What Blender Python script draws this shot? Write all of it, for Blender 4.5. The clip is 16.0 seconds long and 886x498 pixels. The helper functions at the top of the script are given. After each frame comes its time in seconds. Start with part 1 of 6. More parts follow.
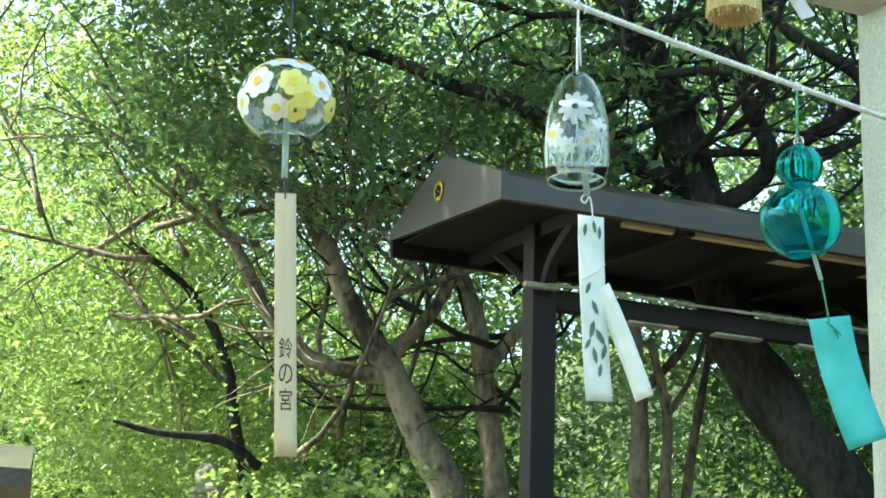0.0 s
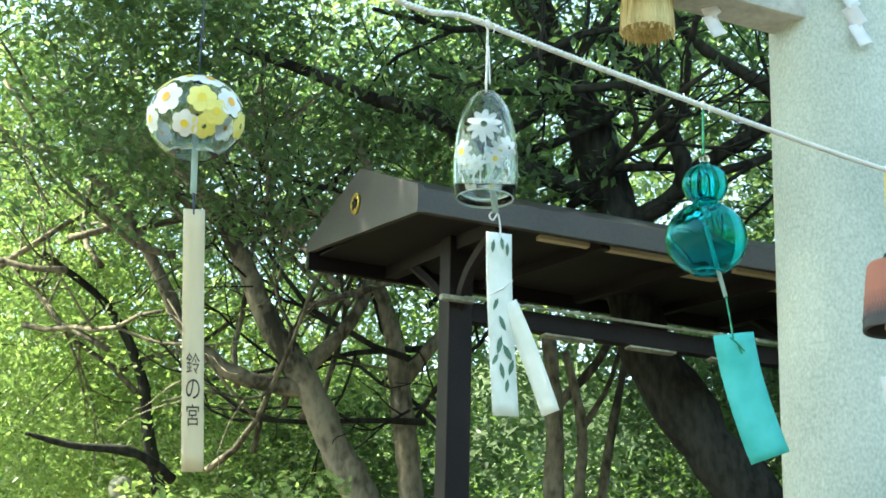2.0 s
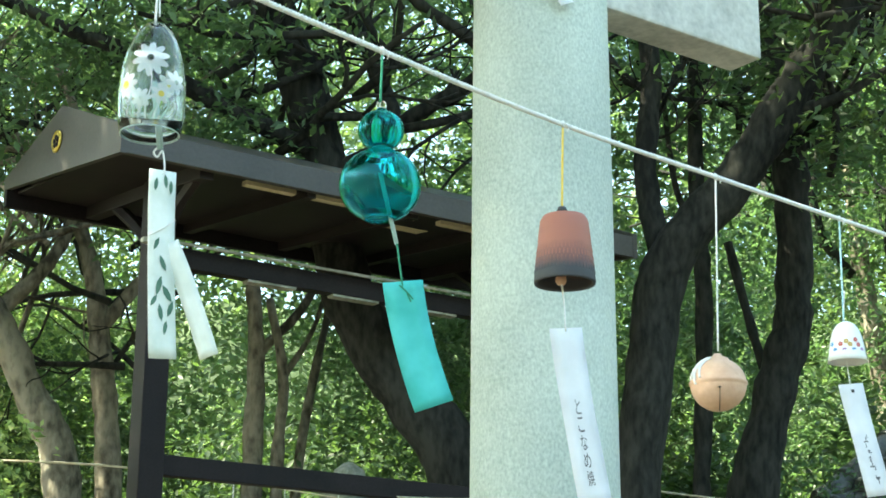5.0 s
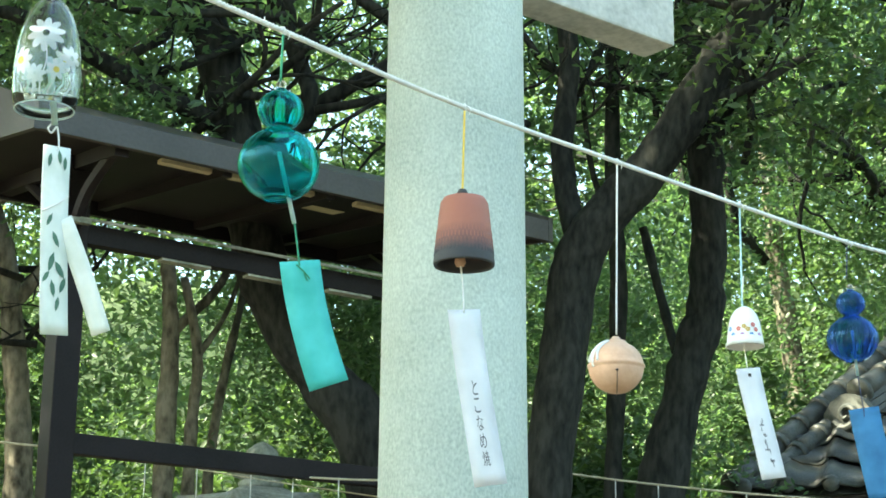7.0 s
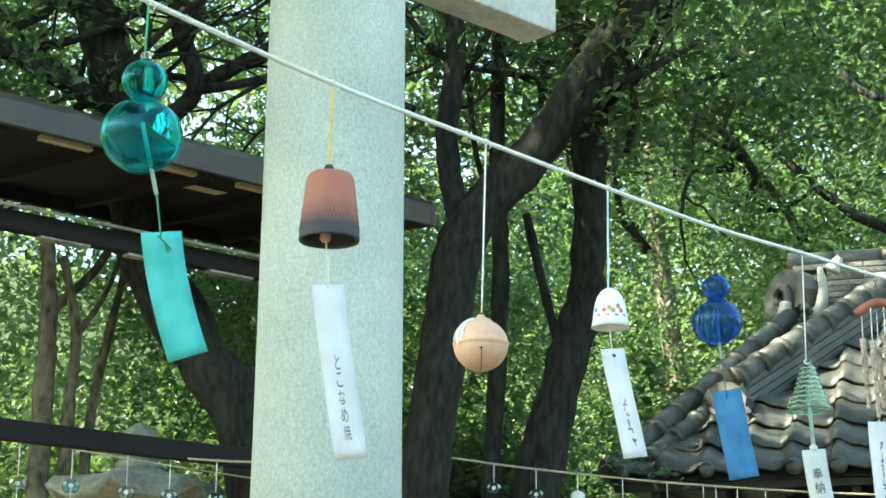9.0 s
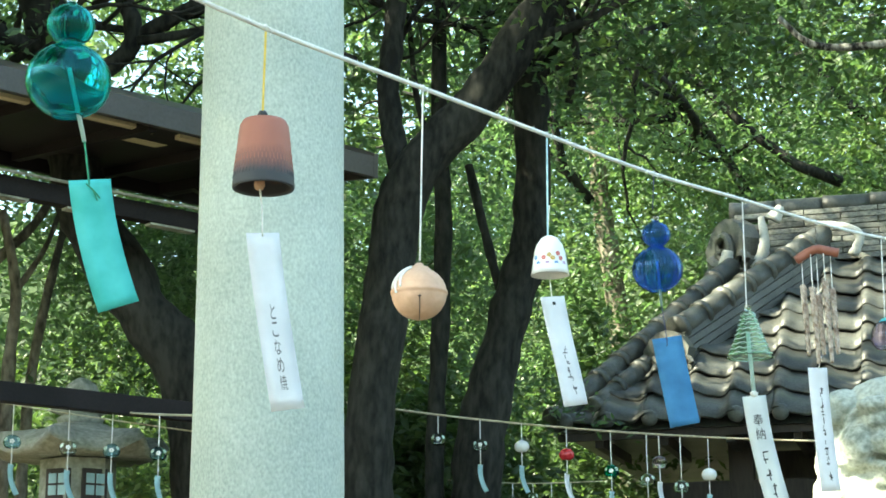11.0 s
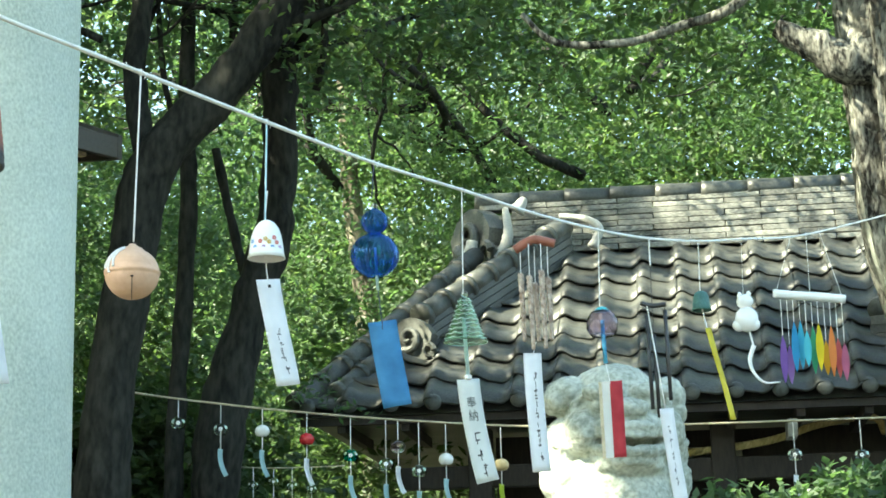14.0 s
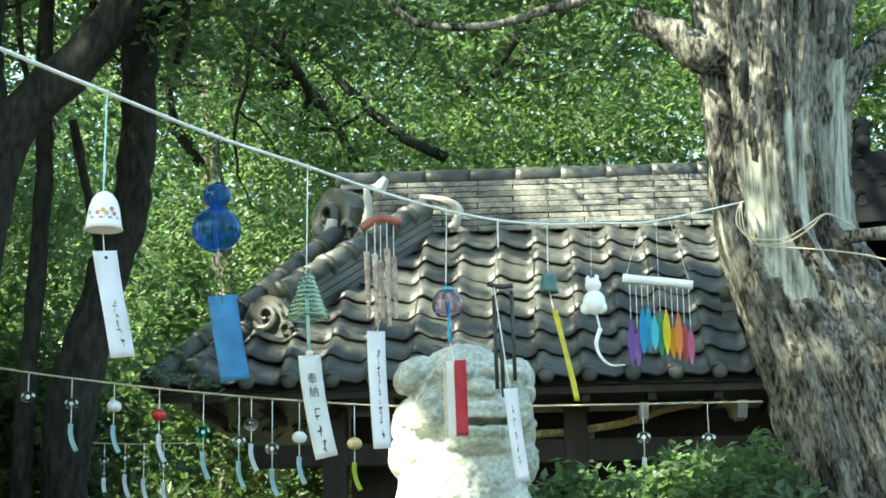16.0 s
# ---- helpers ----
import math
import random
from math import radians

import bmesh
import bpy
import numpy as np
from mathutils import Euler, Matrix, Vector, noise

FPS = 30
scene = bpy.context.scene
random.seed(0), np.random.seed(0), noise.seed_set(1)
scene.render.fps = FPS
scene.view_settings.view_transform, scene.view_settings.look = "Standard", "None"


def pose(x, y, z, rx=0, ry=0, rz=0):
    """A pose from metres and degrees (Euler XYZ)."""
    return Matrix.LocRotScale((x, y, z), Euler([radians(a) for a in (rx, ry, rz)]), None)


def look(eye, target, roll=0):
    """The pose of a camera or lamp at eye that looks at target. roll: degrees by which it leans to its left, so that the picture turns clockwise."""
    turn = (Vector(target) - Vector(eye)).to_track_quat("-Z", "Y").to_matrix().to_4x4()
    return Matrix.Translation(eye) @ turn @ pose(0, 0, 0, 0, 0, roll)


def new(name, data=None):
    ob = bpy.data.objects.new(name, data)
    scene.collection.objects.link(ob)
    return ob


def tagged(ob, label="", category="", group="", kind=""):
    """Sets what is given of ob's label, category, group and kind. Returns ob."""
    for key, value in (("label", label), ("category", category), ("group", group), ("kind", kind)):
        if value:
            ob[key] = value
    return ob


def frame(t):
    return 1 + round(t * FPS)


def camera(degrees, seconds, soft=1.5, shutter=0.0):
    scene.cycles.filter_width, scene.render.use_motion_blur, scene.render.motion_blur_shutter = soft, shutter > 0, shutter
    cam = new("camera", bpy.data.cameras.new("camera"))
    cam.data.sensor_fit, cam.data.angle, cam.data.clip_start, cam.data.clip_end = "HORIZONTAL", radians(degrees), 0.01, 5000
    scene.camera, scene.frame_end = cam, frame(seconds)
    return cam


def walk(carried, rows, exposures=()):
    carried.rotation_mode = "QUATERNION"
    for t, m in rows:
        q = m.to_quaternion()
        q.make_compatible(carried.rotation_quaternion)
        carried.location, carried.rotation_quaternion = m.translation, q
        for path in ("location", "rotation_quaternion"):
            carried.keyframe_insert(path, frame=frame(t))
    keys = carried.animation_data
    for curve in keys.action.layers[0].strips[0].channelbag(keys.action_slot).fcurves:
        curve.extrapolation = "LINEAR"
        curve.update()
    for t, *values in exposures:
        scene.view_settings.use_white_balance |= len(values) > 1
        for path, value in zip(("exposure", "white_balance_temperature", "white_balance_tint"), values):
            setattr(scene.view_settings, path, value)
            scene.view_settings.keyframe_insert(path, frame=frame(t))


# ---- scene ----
# the camera: held in the hand at eye height, panning to the right


def aim(x, y, z, yaw, pitch, roll):
    a, b = radians(yaw), radians(pitch)
    way = Vector((math.sin(a) * math.cos(b), math.cos(a) * math.cos(b), math.sin(b)))
    return look((x, y, z), Vector((x, y, z)) + way, roll)


cam = camera(28.85, 16.0, soft=1.7)
walk(cam, [
    (0, aim(0.000, 0.000, 1.550, -17.44, 17.28, 1.99)),
    (0.5, aim(0.009, 0.001, 1.549, -17.74, 17.43, 1.88)),
    (1, aim(0.001, -0.006, 1.553, -17.62, 17.50, 1.88)),
    (1.5, aim(0.009, -0.008, 1.551, -16.64, 17.68, 1.78)),
    (2, aim(0.010, -0.009, 1.550, -14.59, 17.76, 1.42)),
    (2.5, aim(0.012, -0.016, 1.545, -12.13, 17.42, 1.06)),
    (3, aim(0.020, -0.011, 1.550, -10.01, 17.47, 0.77)),
    (3.5, aim(0.030, -0.000, 1.550, -8.03, 17.27, 0.56)),
    (4, aim(0.042, 0.006, 1.547, -6.89, 16.87, 0.58)),
    (4.2, aim(0.042, 0.008, 1.551, -6.36, 16.75, 0.54)),
    (6.3, aim(0.054, 0.042, 1.556, -2.76, 15.59, 0.32)),
    (6.5, aim(0.060, 0.035, 1.557, -2.52, 15.59, 0.31)),
    (7, aim(0.064, 0.014, 1.550, -1.82, 15.62, 0.45)),
    (7.5, aim(0.086, 0.017, 1.546, -0.86, 15.64, 0.54)),
    (8, aim(0.110, 0.021, 1.544, 0.00, 15.57, 0.62)),
    (8.5, aim(0.119, 0.016, 1.545, 0.72, 15.37, 0.63)),
    (9, aim(0.087, 0.006, 1.538, 2.08, 15.16, 0.39)),
    (9.2, aim(0.087, 0.011, 1.538, 2.47, 14.95, 0.32)),
    (11.3, aim(0.096, 0.030, 1.539, 4.08, 13.50, -0.55)),
    (11.5, aim(0.096, 0.027, 1.538, 4.13, 13.48, -0.55)),
    (12, aim(0.094, 0.007, 1.532, 4.63, 13.40, -0.58)),
    (12.5, aim(0.108, 0.006, 1.532, 5.95, 13.34, -0.78)),
    (13, aim(0.103, -0.042, 1.521, 8.43, 13.28, -0.94)),
    (13.5, aim(0.114, -0.057, 1.516, 10.05, 13.15, -1.04)),
    (14, aim(0.136, -0.045, 1.519, 12.42, 13.00, -1.26)),
    (14.5, aim(0.153, -0.037, 1.519, 14.11, 12.77, -1.24)),
    (15, aim(0.169, -0.033, 1.520, 15.60, 12.52, -1.11)),
    (15.5, aim(0.166, -0.062, 1.513, 16.34, 12.42, -1.05)),
    (16, aim(0.166, -0.070, 1.510, 17.04, 12.26, -0.98)),
], exposures=[(0, 2.47, 7400, -7), (3, 2.57, 7500, -7), (8, 2.66, 7600, -7), (12, 2.61, 7600, -7), (16, 2.46, 7300, -7)])

# ---- daylight ----
SUN_FROM = Vector((-0.70, -0.16, 0.70)).normalized()
world = bpy.data.worlds.new("sky")
scene.world = world
world.use_nodes = True
sky = world.node_tree.nodes.new("ShaderNodeTexSky")
sky.sky_type = "NISHITA"
sky.sun_disc = False
sky.sun_elevation = math.asin(SUN_FROM.z)
sky.sun_rotation = math.atan2(SUN_FROM.x, SUN_FROM.y)
world.node_tree.links.new(sky.outputs[0], world.node_tree.nodes["Background"].inputs[0])
world.node_tree.nodes["Background"].inputs[1].default_value = 0.15
sun = new("sun", bpy.data.lights.new("sun", "SUN"))
sun.data.energy, sun.data.angle, sun.data.color = 5.0, radians(0.6), (1.0, 0.95, 0.86)
sun.matrix_world = look(SUN_FROM * 30, (0, 0, 0))

# ---- materials ----


def surface(name, dark, light, scale=6.0, rough=0.6, bump=0.2, fine=60.0, metal=0.0, stretch=(1, 1, 1), random_tint=0.0, spec=0.5, grain=0.4, edge=0.15):
    """Two scales of noise between two colours, with a fine bump."""
    m = bpy.data.materials.new(name)
    m.use_nodes = True
    nt = m.node_tree
    b = nt.nodes["Principled BSDF"]
    add, link = nt.nodes.new, nt.links.new
    co = add("ShaderNodeTexCoord")
    mp = add("ShaderNodeMapping")
    mp.inputs["Scale"].default_value = stretch
    link(co.outputs["Object"], mp.inputs[0])
    n1, n2 = add("ShaderNodeTexNoise"), add("ShaderNodeTexNoise")
    n1.inputs["Scale"].default_value, n1.inputs["Detail"].default_value = scale, 6
    n2.inputs["Scale"].default_value, n2.inputs["Detail"].default_value = fine, 4
    link(mp.outputs[0], n1.inputs[0])
    link(mp.outputs[0], n2.inputs[0])
    mixn = add("ShaderNodeMix")
    mixn.inputs[0].default_value = grain
    link(n1.outputs[0], mixn.inputs[2])
    link(n2.outputs[0], mixn.inputs[3])
    ramp = add("ShaderNodeValToRGB")
    ramp.color_ramp.elements[0].position, ramp.color_ramp.elements[0].color = 0.5 - edge, (*dark, 1)
    ramp.color_ramp.elements[1].position, ramp.color_ramp.elements[1].color = 0.5 + edge, (*light, 1)
    link(mixn.outputs[0], ramp.inputs[0])
    colour = ramp.outputs[0]
    if random_tint:
        info, hsv, mul = add("ShaderNodeObjectInfo"), add("ShaderNodeHueSaturation"), add("ShaderNodeMapRange")
        mul.inputs[3].default_value, mul.inputs[4].default_value = 1 - random_tint, 1 + random_tint
        link(info.outputs["Random"], mul.inputs[0])
        link(mul.outputs[0], hsv.inputs["Value"])
        link(colour, hsv.inputs["Color"])
        colour = hsv.outputs[0]
    link(colour, b.inputs["Base Color"])
    b.inputs["Roughness"].default_value, b.inputs["Metallic"].default_value = rough, metal
    b.inputs["Specular IOR Level"].default_value = spec
    if bump:
        bp = add("ShaderNodeBump")
        bp.inputs["Strength"].default_value, bp.inputs["Distance"].default_value = bump, 0.01
        link(mixn.outputs[0], bp.inputs["Height"])
        link(bp.outputs[0], b.inputs["Normal"])
    return m


def foliage(name, dark, light, glow):
    """Leaves: a glossy upper side and light that comes through."""
    m = bpy.data.materials.new(name)
    m.use_nodes = True
    nt = m.node_tree
    b, out = nt.nodes["Principled BSDF"], nt.nodes["Material Output"]
    add, link = nt.nodes.new, nt.links.new
    geo, ramp = add("ShaderNodeNewGeometry"), add("ShaderNodeValToRGB")
    ramp.color_ramp.elements[0].color, ramp.color_ramp.elements[1].color = (*dark, 1), (*light, 1)
    link(geo.outputs["Random Per Island"], ramp.inputs[0])
    link(ramp.outputs[0], b.inputs["Base Color"])
    b.inputs["Roughness"].default_value = 0.45
    b.inputs["Specular IOR Level"].default_value = 0.5
    tr, mix = add("ShaderNodeBsdfTranslucent"), add("ShaderNodeMixShader")
    mul = add("ShaderNodeMix")
    mul.data_type, mul.blend_type = "RGBA", "MULTIPLY"
    mul.inputs[0].default_value = 1.0
    mul.inputs[7].default_value = (*glow, 1)
    link(ramp.outputs[0], mul.inputs[6])
    link(mul.outputs[2], tr.inputs[0])
    mix.inputs[0].default_value = 0.45
    link(b.outputs[0], mix.inputs[1])
    link(tr.outputs[0], mix.inputs[2])
    link(mix.outputs[0], out.inputs[0])
    return m


def glass(name, tint, rough=0.0):
    """Blown glass that bends and tints the light."""
    m = bpy.data.materials.new(name)
    m.use_nodes = True
    nt = m.node_tree
    g = nt.nodes.new("ShaderNodeBsdfGlass")
    g.inputs["Color"].default_value = (*tint, 1)
    g.inputs["Roughness"].default_value = rough
    g.inputs["IOR"].default_value = 1.42
    nt.links.new(g.outputs[0], nt.nodes["Material Output"].inputs[0])
    return m


def paper(name, colour, through_light=0.35, top=None, length=0.2):
    """Paper or thin card: light comes through it; top: the colour that it fades to at its upper end."""
    m = bpy.data.materials.new(name)
    m.use_nodes = True
    nt = m.node_tree
    b, out = nt.nodes["Principled BSDF"], nt.nodes["Material Output"]
    tr, mix = nt.nodes.new("ShaderNodeBsdfTranslucent"), nt.nodes.new("ShaderNodeMixShader")
    n, r = nt.nodes.new("ShaderNodeTexNoise"), nt.nodes.new("ShaderNodeValToRGB")
    n.inputs["Scale"].default_value, n.inputs["Detail"].default_value = 25, 5
    r.color_ramp.elements[0].position, r.color_ramp.elements[1].position = 0.3, 0.7
    r.color_ramp.elements[0].color = (*[c * 0.86 for c in colour], 1)
    r.color_ramp.elements[1].color = (*(top or colour), 1)
    co = nt.nodes.new("ShaderNodeTexCoord")
    nt.links.new(co.outputs["Object"], n.inputs[0])
    nt.links.new(n.outputs[0], r.inputs[0])
    nt.links.new(r.outputs[0], b.inputs["Base Color"])
    nt.links.new(r.outputs[0], tr.inputs[0])
    b.inputs["Roughness"].default_value = 0.7
    mix.inputs[0].default_value = through_light
    nt.links.new(b.outputs[0], mix.inputs[1])
    nt.links.new(tr.outputs[0], mix.inputs[2])
    nt.links.new(mix.outputs[0], out.inputs[0])
    return m


GRANITE = surface("granite", (0.33, 0.38, 0.34), (0.60, 0.65, 0.58), 2.0, 0.8, 0.4, 150.0, 0, (1, 1, 0.7), 0, 0.3, 0.5, 0.15)
STONE = surface("weathered stone", (0.33, 0.33, 0.30), (0.62, 0.61, 0.56), 5.0, 0.85, 0.6, 45.0)
LION_STONE = surface("lichened pale stone", (0.22, 0.24, 0.20), (0.56, 0.58, 0.51), 7.0, 0.9, 0.8, 60.0, 0, (1, 1, 1), 0, 0.3, 0.5, 0.13)
MOSSY = surface("mossy stone", (0.16, 0.17, 0.13), (0.42, 0.42, 0.36), 5.0, 0.9, 0.6, 40.0)
# shade under the rack roof is put into this near-black brown
BROWN = surface("dark brown metal, underside shade in the tone", (0.008, 0.006, 0.007), (0.018, 0.013, 0.015), 3.0, 0.6, 0.05, 90.0, 0, (1, 1, 1), 0, 0.2)
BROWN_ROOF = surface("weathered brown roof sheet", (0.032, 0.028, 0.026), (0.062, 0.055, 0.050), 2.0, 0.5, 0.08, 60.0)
PANEL = surface("cream lamp panel", (0.46, 0.38, 0.24), (0.60, 0.51, 0.34), 3.0, 0.6, 0.0)
GOLD = surface("dull gold", (0.40, 0.30, 0.06), (0.62, 0.48, 0.12), 40.0, 0.4, 0.1, 200.0, 0.7)
BARK_DARK = surface("dark bark", (0.008, 0.0082, 0.0075), (0.040, 0.040, 0.035), 3.5, 0.9, 0.9, 28.0, 0, (1, 1, 0.35), 0, 0.2, 0.5, 0.12)
BARK_PALE = surface("pale mottled bark", (0.045, 0.040, 0.030), (0.26, 0.23, 0.18), 3.0, 0.9, 0.8, 26.0, 0, (1, 1, 0.5), 0, 0.2, 0.4, 0.09)
# old bark: dark and scaly, with bare grey wood where the "bare" attribute says that the bark has gone
BARK_OLD = surface("old fissured bark", (0.012, 0.011, 0.010), (0.23, 0.225, 0.195), 10.0, 0.95, 1.0, 60.0, 0, (1, 1, 0.35), 0, 0.2, 0.55, 0.10)
nt = BARK_OLD.node_tree
at_, co, mp, nz, rp, mu = [nt.nodes.new("ShaderNode" + k) for k in ("Attribute", "TexCoord", "Mapping", "TexNoise", "ValToRGB", "Mix")]
at_.attribute_name = "bare"
mp.inputs["Scale"].default_value = (1, 1, 0.06)
nz.inputs["Scale"].default_value, nz.inputs["Detail"].default_value, nz.inputs["Roughness"].default_value = 26, 6, 0.7
rp.color_ramp.elements[0].position, rp.color_ramp.elements[0].color = 0.36, (0.045, 0.042, 0.034, 1)
rp.color_ramp.elements[1].position, rp.color_ramp.elements[1].color = 0.60, (0.42, 0.44, 0.38, 1)
mu.data_type = "RGBA"
bs = nt.nodes["Principled BSDF"]
nt.links.new(co.outputs["Object"], mp.inputs[0])
nt.links.new(mp.outputs[0], nz.inputs[0])
nt.links.new(nz.outputs[0], rp.inputs[0])
nt.links.new(at_.outputs["Fac"], mu.inputs[0])
nt.links.new(bs.inputs["Base Color"].links[0].from_socket, mu.inputs[6])
nt.links.new(rp.outputs[0], mu.inputs[7])
nt.links.new(mu.outputs[2], bs.inputs["Base Color"])
BARK_PLATE = surface("flaking bark plate", (0.016, 0.014, 0.012), (0.15, 0.145, 0.125), 9.0, 0.95, 1.0, 50.0, 0, (1, 1, 0.3), 0.5, 0.2, 0.45, 0.11)
# far darker than TILE: shade on the side roof is in the colour
DARK_TILE = surface("smoked tile darkened for shade", (0.006, 0.007, 0.008), (0.018, 0.020, 0.022), 6.0, 0.7, 0.3, 60.0, 0, (1, 1, 1), 0, 0.15)
TILE = surface("smoked clay roof tile", (0.026, 0.029, 0.027), (0.098, 0.100, 0.090), 2.6, 0.45, 0.25, 50.0, 0, (1, 1, 1), 0.35)
# paler than TILE: bright sun on the ridge is put into the colour
RIDGE_TILE = surface("weathered ridge tile paled for sun sheen", (0.045, 0.048, 0.045), (0.27, 0.27, 0.245), 2.2, 0.6, 0.3, 30.0, 0, (1, 1, 2.5), 0.35, 0.5, 0.4, 0.10)
PLASTER = surface("grey ridge plaster", (0.30, 0.30, 0.28), (0.52, 0.52, 0.49), 8.0, 0.8, 0.2)
OLD_WOOD = surface("old dark timber", (0.020, 0.015, 0.014), (0.055, 0.042, 0.036), 4.0, 0.75, 0.4, 50.0, 0, (1, 1, 0.2))
EARTH = surface("trodden earth", (0.075, 0.064, 0.048), (0.17, 0.148, 0.112), 1.2, 0.95, 0.6, 25.0)
STRAW = surface("rice straw", (0.42, 0.32, 0.13), (0.72, 0.58, 0.30), 25.0, 0.85, 0.8, 150.0, 0, (1, 1, 0.15))
ROPE = surface("white twisted rope", (0.78, 0.77, 0.72), (0.90, 0.89, 0.85), 60.0, 0.85, 0.4, 300.0)
HEMP = surface("tan hemp string", (0.42, 0.36, 0.24), (0.62, 0.55, 0.40), 40.0, 0.9, 0.4, 250.0)
WHITE_CORD = surface("white cotton cord", (0.70, 0.70, 0.68), (0.85, 0.85, 0.83), 60.0, 0.85, 0.3, 300.0)
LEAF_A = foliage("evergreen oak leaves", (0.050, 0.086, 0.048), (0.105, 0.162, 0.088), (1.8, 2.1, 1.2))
# two tones of one foliage: sunlight and shade are put into their colours
LEAF_B = foliage("leaves in a sunlit tone", (0.120, 0.185, 0.080), (0.29, 0.36, 0.17), (1.7, 1.9, 1.2))
LEAF_C = foliage("leaves in a deep shade tone", (0.036, 0.062, 0.030), (0.075, 0.115, 0.050), (1.8, 2.0, 1.0))

LEAF_M = foliage("mid-green broad leaves", (0.070, 0.110, 0.058), (0.165, 0.225, 0.120), (1.8, 2.0, 1.1))

# ---- builders ----


def mesh_of(name, bm, material, smooth=False):
    bmesh.ops.recalc_face_normals(bm, faces=bm.faces)
    me = bpy.data.meshes.new(name)
    bm.to_mesh(me)
    bm.free()
    if smooth:
        me.shade_smooth()
    if material:
        me.materials.append(material)
    return me


def part(name, bm, material, parent=None, label="", smooth=False):
    """Links a bmesh as one mesh object under a thing or under a part."""
    ob = new(name, mesh_of(name, bm, material, smooth))
    ob.parent = parent
    return tagged(ob, label)


def thing(name, m, label, category, group="", kind=""):
    ob = new(name)
    ob.empty_display_size = 0.05
    ob.matrix_world = m
    return tagged(ob, label, category, group, kind)


def box(bm, x0, x1, y0, y1, z0, z1, m=Matrix(), bevel=0.0):
    made = bmesh.ops.create_cube(bm, size=1.0)["verts"]
    bmesh.ops.transform(bm, verts=made, matrix=m @ Matrix.Translation(((x0 + x1) / 2, (y0 + y1) / 2, (z0 + z1) / 2)) @ Matrix.Diagonal((x1 - x0, y1 - y0, z1 - z0, 1)))
    if bevel:
        edges = list({e for v in made for e in v.link_edges})
        bmesh.ops.bevel(bm, geom=edges, offset=bevel, segments=2, affect="EDGES", profile=0.6)
    return bm


def lathe(profile, segs=32, bm=None, m=Matrix(), closed=False):
    """Turns a list of (radius, height) about z."""
    bm = bm or bmesh.new()
    rings = []
    for r, z in profile:
        if r < 1e-6:
            rings.append([bm.verts.new(m @ Vector((0, 0, z)))])
        else:
            rings.append([bm.verts.new(m @ Vector((r * math.cos(2 * math.pi * k / segs), r * math.sin(2 * math.pi * k / segs), z))) for k in range(segs)])
    pairs = list(zip(rings, rings[1:])) + ([(rings[-1], rings[0])] if closed else [])
    for a, b in pairs:
        for k in range(segs):
            q = [a[k % len(a)], a[(k + 1) % len(a)], b[(k + 1) % len(b)], b[k % len(b)]]
            q = [v for i, v in enumerate(q) if v not in q[:i]]
            if len(q) > 2:
                bm.faces.new(q)
    return bm


def glide(points, steps):
    """A smooth line through the points."""
    ps = [Vector(p) for p in points]
    ps = [2 * ps[0] - ps[1]] + ps + [2 * ps[-1] - ps[-2]]
    out = []
    for i in range(1, len(ps) - 2):
        a, b, c, d = ps[i - 1:i + 3]
        for k in range(steps):
            t = k / steps
            out.append(0.5 * (2 * b + (c - a) * t + (2 * a - 5 * b + 4 * c - d) * t * t + (3 * b - 3 * c + d - a) * t ** 3))
    return out + [ps[-2]]


def tube(bm, line, radii, segs=8, rough=0.0, seed=0.0, caps=True):
    """A tube along a line of points; radii: one, or two to taper between; rough: uneven bark."""
    r0, r1 = radii if isinstance(radii, tuple) else (radii, radii)
    n = len(line)
    side = None
    rings = []
    for i, p in enumerate(line):
        way = (Vector(line[min(i + 1, n - 1)]) - Vector(line[max(i - 1, 0)])).normalized()
        if side is None:
            side = way.orthogonal().normalized()
        side = (side - way * side.dot(way)).normalized()
        up = way.cross(side)
        r = r0 + (r1 - r0) * i / (n - 1)
        ring = []
        for k in range(segs):
            a = 2 * math.pi * k / segs
            d = side * math.cos(a) + up * math.sin(a)
            q = Vector(p) + d * r
            if rough:
                q += d * r * rough * (noise.noise(q * 2.2 / max(r * 6, 0.2) + Vector((seed, 0, 0))) + 0.6 * noise.noise(q * 9 + Vector((0, seed, 0))))
            ring.append(bm.verts.new(q))
        rings.append(ring)
    for a, b in zip(rings, rings[1:]):
        for k in range(segs):
            bm.faces.new((a[k], a[(k + 1) % segs], b[(k + 1) % segs], b[k]))
    if caps:
        bm.faces.new(rings[0][::-1])
        bm.faces.new(rings[-1])
    return bm


